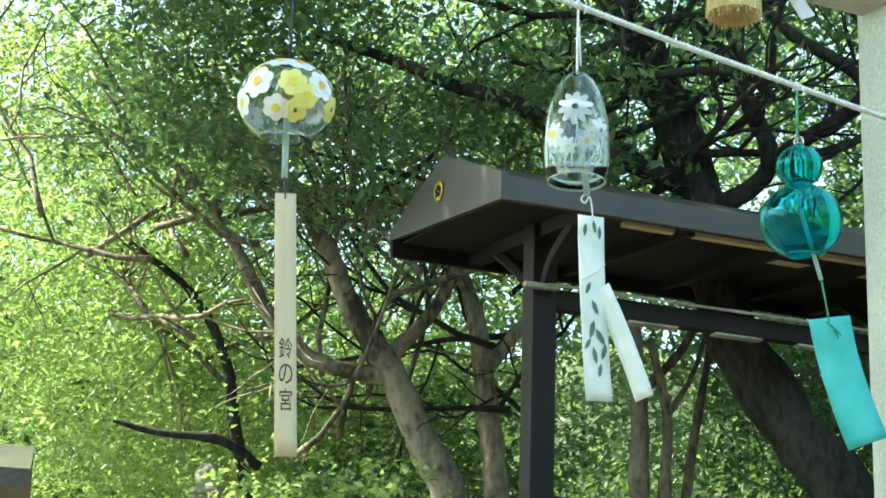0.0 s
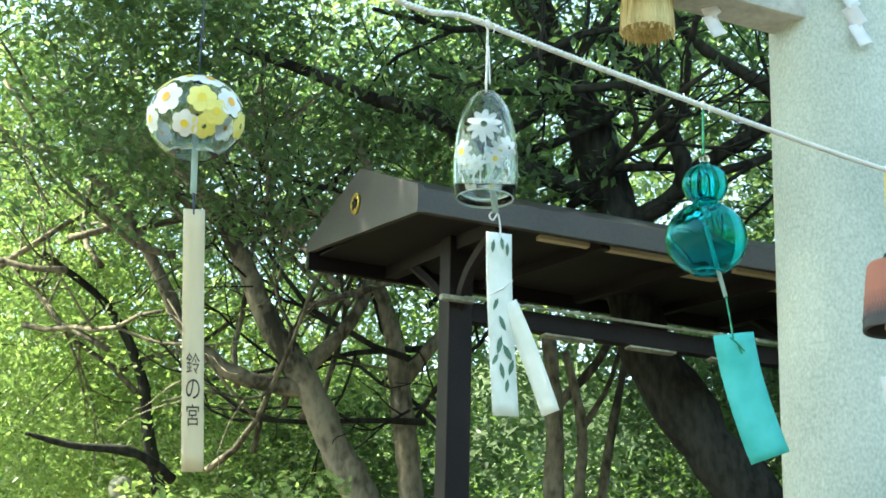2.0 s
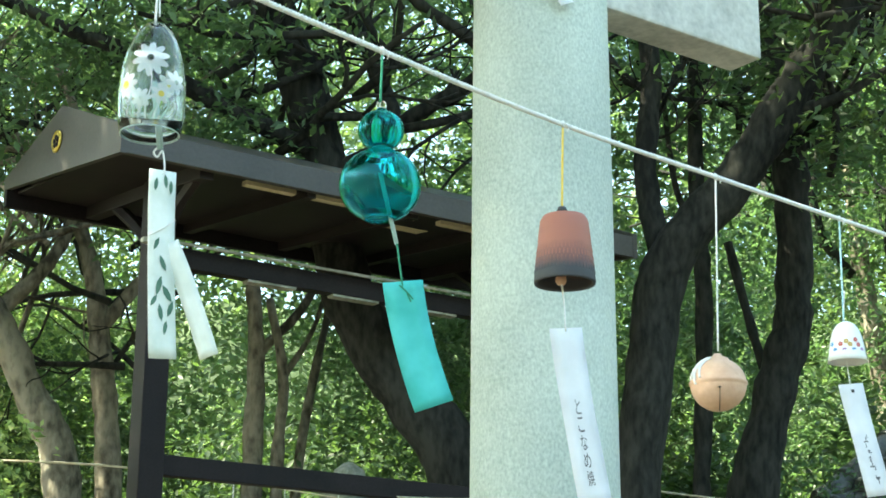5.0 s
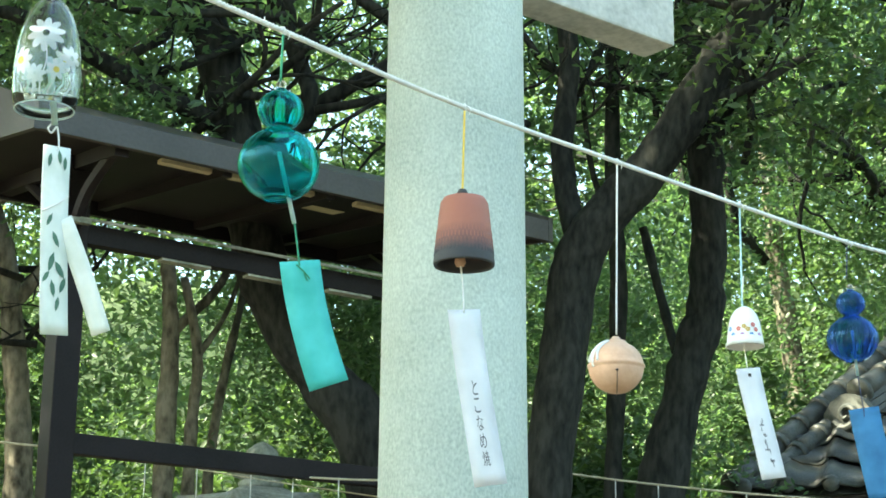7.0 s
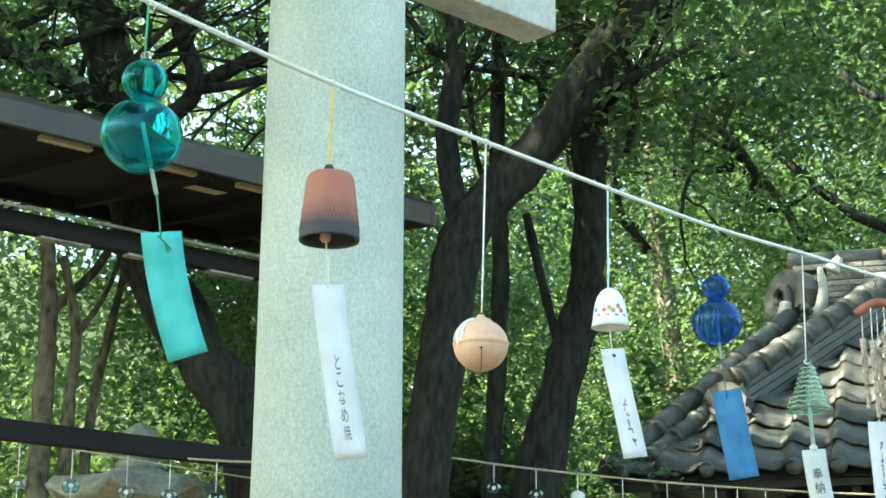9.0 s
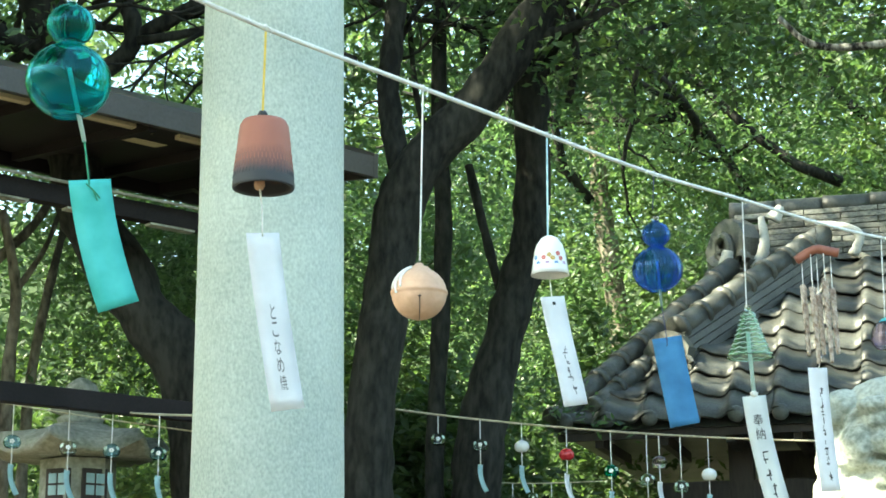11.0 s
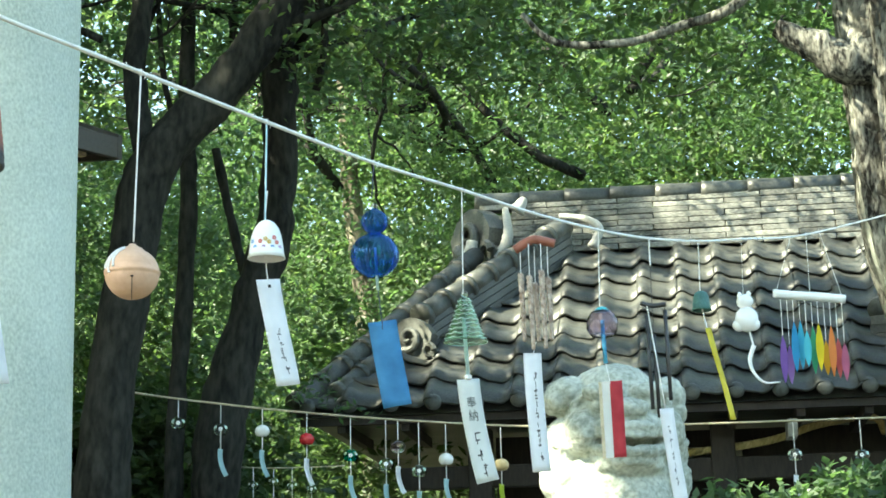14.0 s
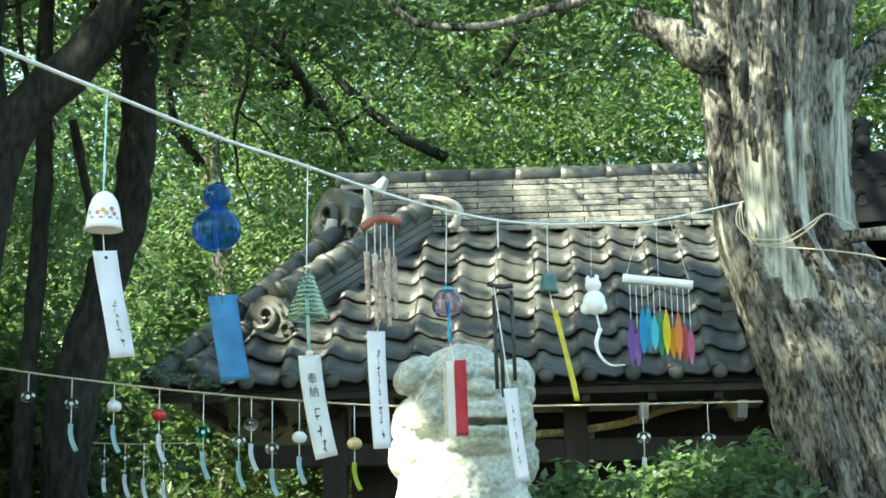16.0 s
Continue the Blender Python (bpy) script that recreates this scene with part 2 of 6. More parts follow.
def leaf_mesh(name, centres, size, material, rng, droop=0.35, narrow=0.42):
    """One mesh of many folded leaves, one at each centre."""
    n = len(centres)
    along = rng.normal(size=(n, 3))
    along[:, 2] = along[:, 2] * 0.6 - droop
    along /= np.linalg.norm(along, axis=1)[:, None]
    up = rng.normal(size=(n, 3)) * 0.55 + [0, 0, 1]
    across = np.cross(along, up)
    across /= np.linalg.norm(across, axis=1)[:, None] + 1e-9
    nor = np.cross(across, along)
    s = size * rng.uniform(0.6, 1.35, size=(n, 1))
    co = np.empty((n, 4, 3), dtype=np.float32)
    co[:, 0] = centres - along * s * 0.5
    co[:, 1] = centres + across * s * narrow * 0.5 + nor * s * 0.08
    co[:, 2] = centres + along * s * 0.5
    co[:, 3] = centres - across * s * narrow * 0.5 + nor * s * 0.08
    idx = (np.arange(n)[:, None] * 4 + np.array([0, 1, 2, 0, 2, 3])).astype(np.int32)
    me = bpy.data.meshes.new(name)
    me.vertices.add(n * 4)
    me.vertices.foreach_set("co", co.ravel())
    me.loops.add(n * 6)
    me.loops.foreach_set("vertex_index", idx.ravel())
    me.polygons.add(n * 2)
    me.polygons.foreach_set("loop_start", np.arange(0, n * 6, 3, dtype=np.int32))
    me.update(calc_edges=True)
    me.materials.append(material)
    return me


def sprays(rng, b0, b1, r0, r1, z0, z1, clumps, per, spread, gap=0.0):
    """Leaf places on flat fans of twigs, in a sector about the origin (bearings in degrees, metres); gap leaves open lumps of air."""
    out = []
    twigs = 6
    each = max(per // twigs, 4)
    while len(out) < clumps:
        b, r, z = radians(rng.uniform(b0, b1)), math.sqrt(rng.uniform(r0 * r0, r1 * r1)), rng.uniform(z0, z1)
        p = np.array((r * math.sin(b), r * math.cos(b), z))
        v = Vector(p)
        if 0.7 * noise.noise(v * 0.75) + 0.6 * noise.noise(v * 0.33 + Vector((7, 0, 3))) < gap - 0.5 + rng.uniform(0, 0.22):
            continue
        lead = rng.uniform(0, 2 * math.pi)
        fan = []
        for k in range(twigs):
            a = lead + rng.normal() * 0.75
            way = np.array((math.cos(a), math.sin(a), rng.normal() * 0.22 - 0.12))
            t = rng.uniform(0.0, 1.0, size=(each, 1))
            line = p + rng.normal(size=3) * spread * np.array((0.55, 0.55, 0.28)) + way * spread * 2.4 * t
            line[:, 2] -= spread * 0.5 * t[:, 0] ** 2
            fan.append(line + rng.normal(size=(each, 3)) * spread * 0.17)
        out.append(np.concatenate(fan))
    return np.concatenate(out)


def ground_z(y):
    t = min(max((y - 5) / 4, 0), 1)
    return 1.25 * t * t * (3 - 2 * t)


# ---- the ground: one sheet to the horizon, rising towards the grove ----
bm = bmesh.new()
ys = [-400, -60, -20, -5, 0, 3, 5, 5.5, 6, 6.5, 7, 7.5, 8, 8.5, 9, 10, 12, 15, 20, 30, 60, 150, 500]
xs = [-500, -150, -60, -30, -15, -8, -4, -2, 0, 2, 4, 8, 15, 30, 60, 150, 500]
grid = [[bm.verts.new((x, y, ground_z(y) + (0.05 * noise.noise(Vector((x * 0.4, y * 0.4, 0))) if abs(x) < 20 and 0 < y < 25 else 0))) for x in xs] for y in ys]
for a, b in zip(grid, grid[1:]):
    for k in range(len(xs) - 1):
        bm.faces.new((a[k], a[k + 1], b[k + 1], b[k]))
tagged(part("ground", bm, EARTH, None, "", True), "bare trodden earth of the shrine grove", "ground", "", "structure")

# ---- an added wooded hillside far behind the grove, to close sky gaps ----
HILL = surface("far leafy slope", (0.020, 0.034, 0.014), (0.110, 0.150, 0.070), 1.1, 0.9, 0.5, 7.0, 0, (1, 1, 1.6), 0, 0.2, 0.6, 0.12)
bm = bmesh.new()
cols = []
for k in range(61):
    b = radians(-60 + 2 * k)
    top_ = 10.5 + 2.2 * noise.noise(Vector((k * 0.31, 2, 0))) + 0.9 * noise.noise(Vector((k * 1.3, 5, 0)))
    cols.append([bm.verts.new(((36 + 0.55 * h + 0.8 * noise.noise(Vector((k, h, 1)))) * math.sin(b), (36 + 0.55 * h) * math.cos(b), 1.0 + top_ * h / 10)) for h in range(11)] + [bm.verts.new((52 * math.sin(b), 52 * math.cos(b), 0.5))])
for a, b in zip(cols, cols[1:]):
    for k in range(11):
        bm.faces.new((a[k], a[k + 1], b[k + 1], b[k]))
tagged(part("backdrop", bm, HILL, None, "", True), "added far hillside of dark green woods that closes sky gaps", "hillside", "", "structure")

# ---- the stone gate ----
GATE = thing("torii_gate", pose(-0.042, 4.267, 0, 0, 0, 41), "pale grey granite shrine gate with round pillars", "gate")
# its beams run along local x, away to the right
for px_, tilt in ((0.0, 0.0), (-3.3, 0.0)):
    bm = lathe([(0.0, 0.0), (0.27, 0.0), (0.28, 0.06), (0.28, 0.16), (0.25, 0.2), (0.205, 0.21), (0.198, 1.0), (0.185, 2.2), (0.180, 3.2), (0.174, 4.0), (0.17, 4.6), (0, 4.6)], 48)
    bmesh.ops.translate(bm, verts=bm.verts, vec=(px_, 0, 0))
    part("pillar", bm, GRANITE, GATE, "", True)
part("tie_beam", box(bmesh.new(), -3.95, 0.77, -0.075, 0.05, 3.48, 3.80, Matrix(), 0.008), STONE, GATE, "weathered tie beam with a stained end")
part("lintel", box(bmesh.new(), -4.2, 0.9, -0.17, 0.17, 4.6, 4.86, Matrix(), 0.012), STONE, GATE)
part("top_lintel", box(bmesh.new(), -4.35, 1.05, -0.2, 0.2, 4.86, 5.1, Matrix(), 0.012), STONE, GATE)

# ---- the roofed rack in dark brown metal ----
SHED = thing("roofed_rack", pose(-2.024, 7.326, 0, 0, 0, 38.5), "dark brown metal rack with a gabled roof and gold emblem", "shelter")
LEN, DEEP, EAVE = 3.05, 1.5, 4.17
APEX, BACK = 4.585, 4.40  # the ridge line and the rear eave lie higher than the front one


def slab(a, b, t, x0, x1):
    """A sloping sheet between the (y, z) lines a and b."""
    m = bmesh.new()
    vs = [[m.verts.new((x, y, z + dz)) for (y, z) in (a, b) for dz in (0, t)] for x in (x0, x1)]
    p, q = vs
    for f in ((p[0], p[1], p[3], p[2]), (q[0], q[2], q[3], q[1]), (p[0], p[2], q[2], q[0]), (p[1], q[1], q[3], p[3]), (p[0], q[0], q[1], p[1]), (p[2], p[3], q[3], q[2])):
        m.faces.new(f)
    return m


part("roof_sheet", slab((0.02, EAVE + 0.09), (DEEP / 2, APEX), 0.03, 0.03, LEN - 0.03), BROWN_ROOF, SHED)
part("roof_sheet", slab((DEEP, BACK + 0.03), (DEEP / 2, APEX), 0.03, 0.03, LEN - 0.03), BROWN_ROOF, SHED)
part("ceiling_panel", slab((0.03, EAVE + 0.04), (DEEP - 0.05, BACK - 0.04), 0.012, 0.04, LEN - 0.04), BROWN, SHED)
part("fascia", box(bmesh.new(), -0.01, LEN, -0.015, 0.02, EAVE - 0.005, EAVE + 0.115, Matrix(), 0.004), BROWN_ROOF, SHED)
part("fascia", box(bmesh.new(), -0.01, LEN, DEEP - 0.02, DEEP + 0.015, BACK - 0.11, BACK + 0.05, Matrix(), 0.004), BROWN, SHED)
for x in (-0.012, LEN - 0.02):
    bm = bmesh.new()
    outline = ((-0.018, EAVE - 0.008), (DEEP + 0.02, BACK - 0.01), (DEEP + 0.02, BACK + 0.05), (DEEP / 2, APEX + 0.045), (-0.018, EAVE + 0.13))
    ring = [[bm.verts.new((xx, y, z)) for y, z in outline] for xx in (x, x + 0.03)]
    bm.faces.new(ring[0])
    bm.faces.new(ring[1])
    for k in range(5):
        bm.faces.new((ring[0][k], ring[0][(k + 1) % 5], ring[1][(k + 1) % 5], ring[1][k]))
    part("gable_board", bm, BROWN_ROOF, SHED)
at = pose(-0.014, DEEP / 2 + 0.03, EAVE + 0.275, 0, -90, 0)
EMB = part("emblem", lathe([(0, 0), (0.056, 0), (0.058, 0.006), (0.050, 0.012), (0.046, 0.006), (0, 0.006)], 24, None, at), GOLD, SHED, "round dull gold emblem")
bm = bmesh.new()
for k in range(5):
    lathe([(0, 0), (0.014, 0), (0.011, 0.006), (0, 0.008)], 10, bm, at @ pose(0.022 * math.cos(1.257 * k), 0.022 * math.sin(1.257 * k), 0.007))
part("emblem_mark", bm, BROWN, EMB, "dark petals on the emblem")
for x in (0.46, 2.62):
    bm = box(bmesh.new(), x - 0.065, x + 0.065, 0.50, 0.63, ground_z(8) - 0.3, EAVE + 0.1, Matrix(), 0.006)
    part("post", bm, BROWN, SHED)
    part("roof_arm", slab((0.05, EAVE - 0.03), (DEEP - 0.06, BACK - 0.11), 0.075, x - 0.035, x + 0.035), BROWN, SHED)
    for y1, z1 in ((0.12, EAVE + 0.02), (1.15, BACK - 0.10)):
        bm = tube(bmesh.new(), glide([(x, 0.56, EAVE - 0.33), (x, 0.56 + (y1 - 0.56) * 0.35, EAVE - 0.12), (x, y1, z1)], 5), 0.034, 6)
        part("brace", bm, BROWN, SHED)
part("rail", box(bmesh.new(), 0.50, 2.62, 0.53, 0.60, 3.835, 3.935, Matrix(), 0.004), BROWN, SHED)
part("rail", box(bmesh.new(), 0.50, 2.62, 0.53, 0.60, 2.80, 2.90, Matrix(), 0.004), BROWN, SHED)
part("bracket_bar", box(bmesh.new(), 0.32, 0.50, 0.42, 0.46, 3.90, 3.925, Matrix(), 0.003), MOSSY, SHED, "grey bracket bar")
part("bracket_rod", tube(bmesh.new(), [(0.46, 0.46, 3.935), (2.6, 0.46, 3.935)], 0.008, 6), MOSSY, SHED, "thin grey rod")
for x in (0.95, 1.45, 1.95):
    part("rail_strip", box(bmesh.new(), x, x + 0.28, 0.535, 0.595, 3.822, 3.834), MOSSY, SHED, "pale strip under the rail")
for x0, x1 in ((0.72, 1.72), (1.86, 2.95)):
    part("lamp_panel", box(bmesh.new(), x0, x1, 0.15, 0.195, EAVE + 0.022, EAVE + 0.045, Matrix(), 0.003), PANEL, SHED, "cream lamp panel")
for x0, x1 in ((1.72, 2.0), (2.2, 2.5)):
    part("lamp_panel", slab((0.48, EAVE + 0.085), (0.95, EAVE + 0.145), 0.012, x0, x1), PANEL, SHED, "cream lamp panel")
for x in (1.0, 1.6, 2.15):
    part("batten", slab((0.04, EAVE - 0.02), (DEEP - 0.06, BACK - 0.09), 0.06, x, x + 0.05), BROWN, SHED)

# ---- the tiled hall ----
HALL_EAVE, SLOPE = 3.25, 0.70
HALL = thing("tiled_hall", pose(1.82, 12.60, 0, 0, 0, -20), "low shrine hall with a grey tiled roof and tall ridge", "building")
ROOF_L, RIDGE_IN, RIDGE_X = 9.0, 2.38, 1.31
SKEW = RIDGE_X / RIDGE_IN  # the left edge of the roof runs in by this much a metre
ridge_z = HALL_EAVE + SLOPE * RIDGE_IN
bm = bmesh.new()
c = [bm.verts.new(v) for v in ((0, 0, HALL_EAVE - 0.06), (ROOF_L, 0, HALL_EAVE - 0.06), (ROOF_L, RIDGE_IN, ridge_z - 0.06), (RIDGE_X, RIDGE_IN, ridge_z - 0.06), (0, 2 * RIDGE_IN, HALL_EAVE - 0.06), (ROOF_L, 2 * RIDGE_IN, HALL_EAVE - 0.06))]
for f in ((0, 1, 2, 3), (0, 3, 4), (3, 2, 5, 4), (1, 5, 2), (0, 4, 5, 1)):
    bm.faces.new([c[k] for k in f])
ROOF = part("roof", bm, TILE, HALL, "grey wavy clay tiles with dappled light")
part("eave_board", box(bmesh.new(), -0.02, ROOF_L, 0.05, 0.09, HALL_EAVE - 0.12, HALL_EAVE - 0.065), OLD_WOOD, HALL)
for k in range(18):
    part("rafter", box(bmesh.new(), 0.25 + 0.48 * k, 0.31 + 0.48 * k, 0.1, 1.3, HALL_EAVE - 0.17, HALL_EAVE - 0.09), OLD_WOOD, HALL)
part("wall", box(bmesh.new(), 1.3, ROOF_L - 0.5, 1.35, 1.5, 0.9, HALL_EAVE - 0.1), OLD_WOOD, HALL)
for k in range(4):
    part("post", box(bmesh.new(), 1.15 + 1.85 * k, 1.33 + 1.85 * k, 0.7, 0.88, 0.9, HALL_EAVE - 0.1, Matrix(), 0.01), OLD_WOOD, HALL)
part("beam", box(bmesh.new(), 0.6, ROOF_L, 0.72, 0.86, HALL_EAVE - 0.55, HALL_EAVE - 0.38, Matrix(), 0.01), OLD_WOOD, HALL)
for x in (2.62, 3.58, 4.30):
    bm = bmesh.new()
    fr = [[bm.verts.new((x + sx, y, z)) for y, z in ((0.16, HALL_EAVE - 0.215), (0.24, HALL_EAVE - 0.30), (0.50, HALL_EAVE - 0.30), (0.50, HALL_EAVE - 0.18), (0.16, HALL_EAVE - 0.18))] for sx in (-0.035, 0.035)]
    bm.faces.new(fr[0])
    bm.faces.new(fr[1][::-1])
    for k in range(5):
        bm.faces.new((fr[0][k], fr[0][(k + 1) % 5], fr[1][(k + 1) % 5], fr[1][k]))
    part("eave_bracket", bm, PLASTER, HALL, "pale painted bracket end")
# main ridge: a wall of thin flat courses, leaning in as it rises, with a round cap
random.seed(5)
for k in range(9):
    lean = 0.011 * k
    for x0 in [RIDGE_X - 0.22 + 0.62 * q + (0.31 if k % 2 else 0) for q in range(13)]:
        bm = box(bmesh.new(), max(x0, RIDGE_X - 0.2) + 0.004, x0 + 0.616, RIDGE_IN - 0.17 + lean + random.uniform(-0.006, 0.006), RIDGE_IN + 0.17 - lean, ridge_z - 0.06 + 0.054 * k, ridge_z - 0.014 + 0.054 * k + random.uniform(-0.003, 0.003), Matrix(), 0.006)
        part("ridge_course", bm, RIDGE_TILE, HALL)
for q in range(20):
    x0 = RIDGE_X - 0.24 + 0.40 * q
    part("ridge_cap", tube(bmesh.new(), [(x0, RIDGE_IN, ridge_z + 0.455), (x0 + 0.06, RIDGE_IN, ridge_z + 0.452), (x0 + 0.41, RIDGE_IN, ridge_z + 0.45)], (0.098, 0.088), 12), TILE, HALL, "", True)


def cap_row(p0, p1, n, r):
    """Round cap tiles laid in a row up the slope, each with a collar at its lower end."""
    p0, p1 = Vector(p0), Vector(p1)
    for k in range(n):
        a, b = p0.lerp(p1, k / n), p0.lerp(p1, (k + 1.08) / n)
        bm = tube(bmesh.new(), [a, a.lerp(b, 0.16)], r * 1.14, 14)
        tube(bm, [a.lerp(b, 0.14), b], (r * 1.03, r * 0.94), 14)
        part("cap_tile", bm, TILE, HALL, "", True)


def on_roof(x, y, up=0.0):
    return Vector((x, y, HALL_EAVE + SLOPE * y + up))


# the roof's left edge, and the tall descending ridges beside it
cap_row(on_roof(-0.03, -0.05, 0.06), on_roof(1.09, 2.0, 0.15), 9, 0.088)
cap_row(on_roof(0.24, 0.10, 0.05), on_roof(0.90, 1.30, 0.06), 5, 0.075)
for low, high, rows2 in (((0.80, 0.72), (1.86, 2.18), 4), ((4.32, 0.62), (4.95, 1.75), 3)):
    a, b = on_roof(*low), on_roof(*high)
    flat = Vector((b.x - a.x, b.y - a.y, 0)).normalized()
    side = Vector((flat.y, -flat.x, 0))
    for k in range(rows2):
        w_ = 0.105 - 0.008 * k
        bm = bmesh.new()
        vs = [[bm.verts.new(p + side * sx + Vector((0, 0, z))) for sx, z in ((-w_, 0), (w_, 0), (w_, 0.060), (-w_, 0.060))] for p in (a + Vector((0, 0, 0.066 * k)), b + Vector((0, 0, 0.066 * k)))]
        bm.faces.new(vs[0])
        bm.faces.new(vs[1][::-1])
        for q in range(4):
            bm.faces.new((vs[0][q], vs[0][(q + 1) % 4], vs[1][(q + 1) % 4], vs[1][q]))
        part("descending_course", bm, TILE, HALL)
    cap_row(a + Vector((0, 0, 0.066 * rows2 + 0.03)), b + Vector((0, 0, 0.066 * rows2 + 0.03)), 7, 0.095)
# S-shaped pantiles, one object each
TW, TL = 0.312, 0.345
bm = bmesh.new()
rows_ = []
for v, (yy, dz) in enumerate(((0, 0.0), (TL * 1.2, 0.004))):
    rows_.append([[bm.verts.new((TW * 1.05 * (k / 12 - 0.5), yy, dz + th + 0.030 * math.sin(2 * math.pi * k / 12 + 0.5) + 0.010 * math.sin(4 * math.pi * k / 12 + 0.3) + 0.035)) for k in range(13)] for th in (0.0, 0.021)])
for k in range(12):
    for th in (0, 1):
        bm.faces.new((rows_[0][th][k], rows_[0][th][k + 1], rows_[1][th][k + 1], rows_[1][th][k]))
    for v in (0, 1):
        bm.faces.new((rows_[v][0][k], rows_[v][0][k + 1], rows_[v][1][k + 1], rows_[v][1][k]))
for k in (0, 12):
    bm.faces.new((rows_[0][0][k], rows_[0][1][k], rows_[1][1][k], rows_[1][0][k]))
PANTILE = mesh_of("roof_tile", bm, TILE, True)
angle = math.degrees(math.atan(SLOPE))
step = TL * math.cos(math.atan(SLOPE))
for j in range(int(RIDGE_IN / step) + 1):
    for i in range(int(7.4 / TW)):
        x, y = (i + 0.5) * TW, j * step
        if x < SKEW * y + 0.05 or y > RIDGE_IN - 0.12:
            continue
        ob = new("roof_tile", PANTILE)
        ob.parent = ROOF
        ob.matrix_local = pose(x + random.uniform(-0.006, 0.006), y - 0.06, HALL_EAVE + SLOPE * y - 0.03 + random.uniform(-0.004, 0.006), angle - 5.5 + random.uniform(-1.2, 1.2), random.uniform(-2, 2), random.uniform(-1.2, 1.2))
bm = lathe([(0, -0.03), (0.058, -0.03), (0.062, 0), (0.05, 0.012), (0.03, 0.02), (0, 0.022)], 16, None, pose(0, 0, 0, 90, 0, 0))
DISC = mesh_of("eave_disc", bm, TILE, True)
for i in range(23):
    ob = new("eave_disc", DISC)
    ob.parent = ROOF
    ob.matrix_local = pose((i + 0.20) * TW, -0.08, HALL_EAVE + 0.01)


# ornamental end tiles
def end_tile(name, m, s, label):
    bm = bmesh.new()
    prof = [(0.00, 0.00), (0.30, 0.00), (0.36, 0.10), (0.27, 0.16), (0.30, 0.30), (0.20, 0.44), (0.10, 0.50), (0.0, 0.52)]
    pts_ = [(x, z) for x, z in prof] + [(-x, z) for x, z in prof[::-1][1:-1]]
    a = [bm.verts.new((x * s, -0.06 * s, z * s)) for x, z in pts_]
    b = [bm.verts.new((x * s, 0.10 * s, z * s)) for x, z in pts_]
    bm.faces.new(a)
    bm.faces.new(b)
    for k in range(len(a)):
        bm.faces.new((a[k], a[(k + 1) % len(a)], b[(k + 1) % len(a)], b[k]))
    tube(bm, [(s * (0.17 - 0.010 * k) * math.cos(0.55 * k + 3.6), -s * 0.09, s * (0.27 + (0.17 - 0.010 * k) * math.sin(0.55 * k + 3.6))) for k in range(16)], (0.05 * s, 0.02 * s), 8)
    line = [(s * (0.27 + 0.07 * math.cos(a_)), -0.08 * s, s * (0.10 + 0.07 * math.sin(a_))) for a_ in [k * 0.7 for k in range(8)]]
    tube(bm, line, (0.04 * s, 0.015 * s), 6)
    ob = part(name, bm, TILE, HALL, label, False)
    ob.matrix_local = m
    return ob


end_tile("end_ornament", pose(0.74, 0.62, HALL_EAVE + 0.43, 0, 0, -20), 0.66, "scrolled ornamental end tile")
end_tile("end_ornament", pose(RIDGE_X - 0.24, RIDGE_IN - 0.05, ridge_z - 0.16, 0, 0, -50), 1.05, "tall ornamental ridge end tile")
# pale plaster worked into the ridge end
for line, r0, r1 in (([(RIDGE_X - 0.02, RIDGE_IN - 0.30, ridge_z - 0.13), (RIDGE_X + 0.06, RIDGE_IN - 0.30, ridge_z + 0.02), (RIDGE_X + 0.07, RIDGE_IN - 0.30, ridge_z + 0.18), (RIDGE_X + 0.05, RIDGE_IN - 0.28, ridge_z + 0.33)], 0.060, 0.028),
                     ([(RIDGE_X + 0.15, RIDGE_IN - 0.26, ridge_z + 0.30), (RIDGE_X + 0.22, RIDGE_IN - 0.26, ridge_z + 0.42)], 0.075, 0.03),
                     ([(RIDGE_X + 0.52, RIDGE_IN - 0.24, ridge_z + 0.24), (RIDGE_X + 0.74, RIDGE_IN - 0.26, ridge_z + 0.20), (RIDGE_X + 0.86, RIDGE_IN - 0.27, ridge_z + 0.10), (RIDGE_X + 0.80, RIDGE_IN - 0.28, ridge_z - 0.06)], 0.030, 0.045),
                     ([(RIDGE_X - 0.26, RIDGE_IN - 0.32, ridge_z - 0.10), (RIDGE_X - 0.24, RIDGE_IN - 0.32, ridge_z + 0.04)], 0.065, 0.05)):
    part("ridge_plaster", tube(bmesh.new(), glide(line, 6), (r0, r1), 8, 0.25, r0), PLASTER, HALL, "pale weathered plaster", True)

# ---- the guardian statue on its plinth ----
bm = bmesh.new()


def blob(bm, x, y, z, rx, ry, rz, tilt=0):
    made = bmesh.ops.create_icosphere(bm, subdivisions=3, radius=1.0)["verts"]
    bmesh.ops.transform(bm, verts=made, matrix=pose(x, y, z, tilt, 0, 0) @ Matrix.Diagonal((rx, ry, rz, 1)))


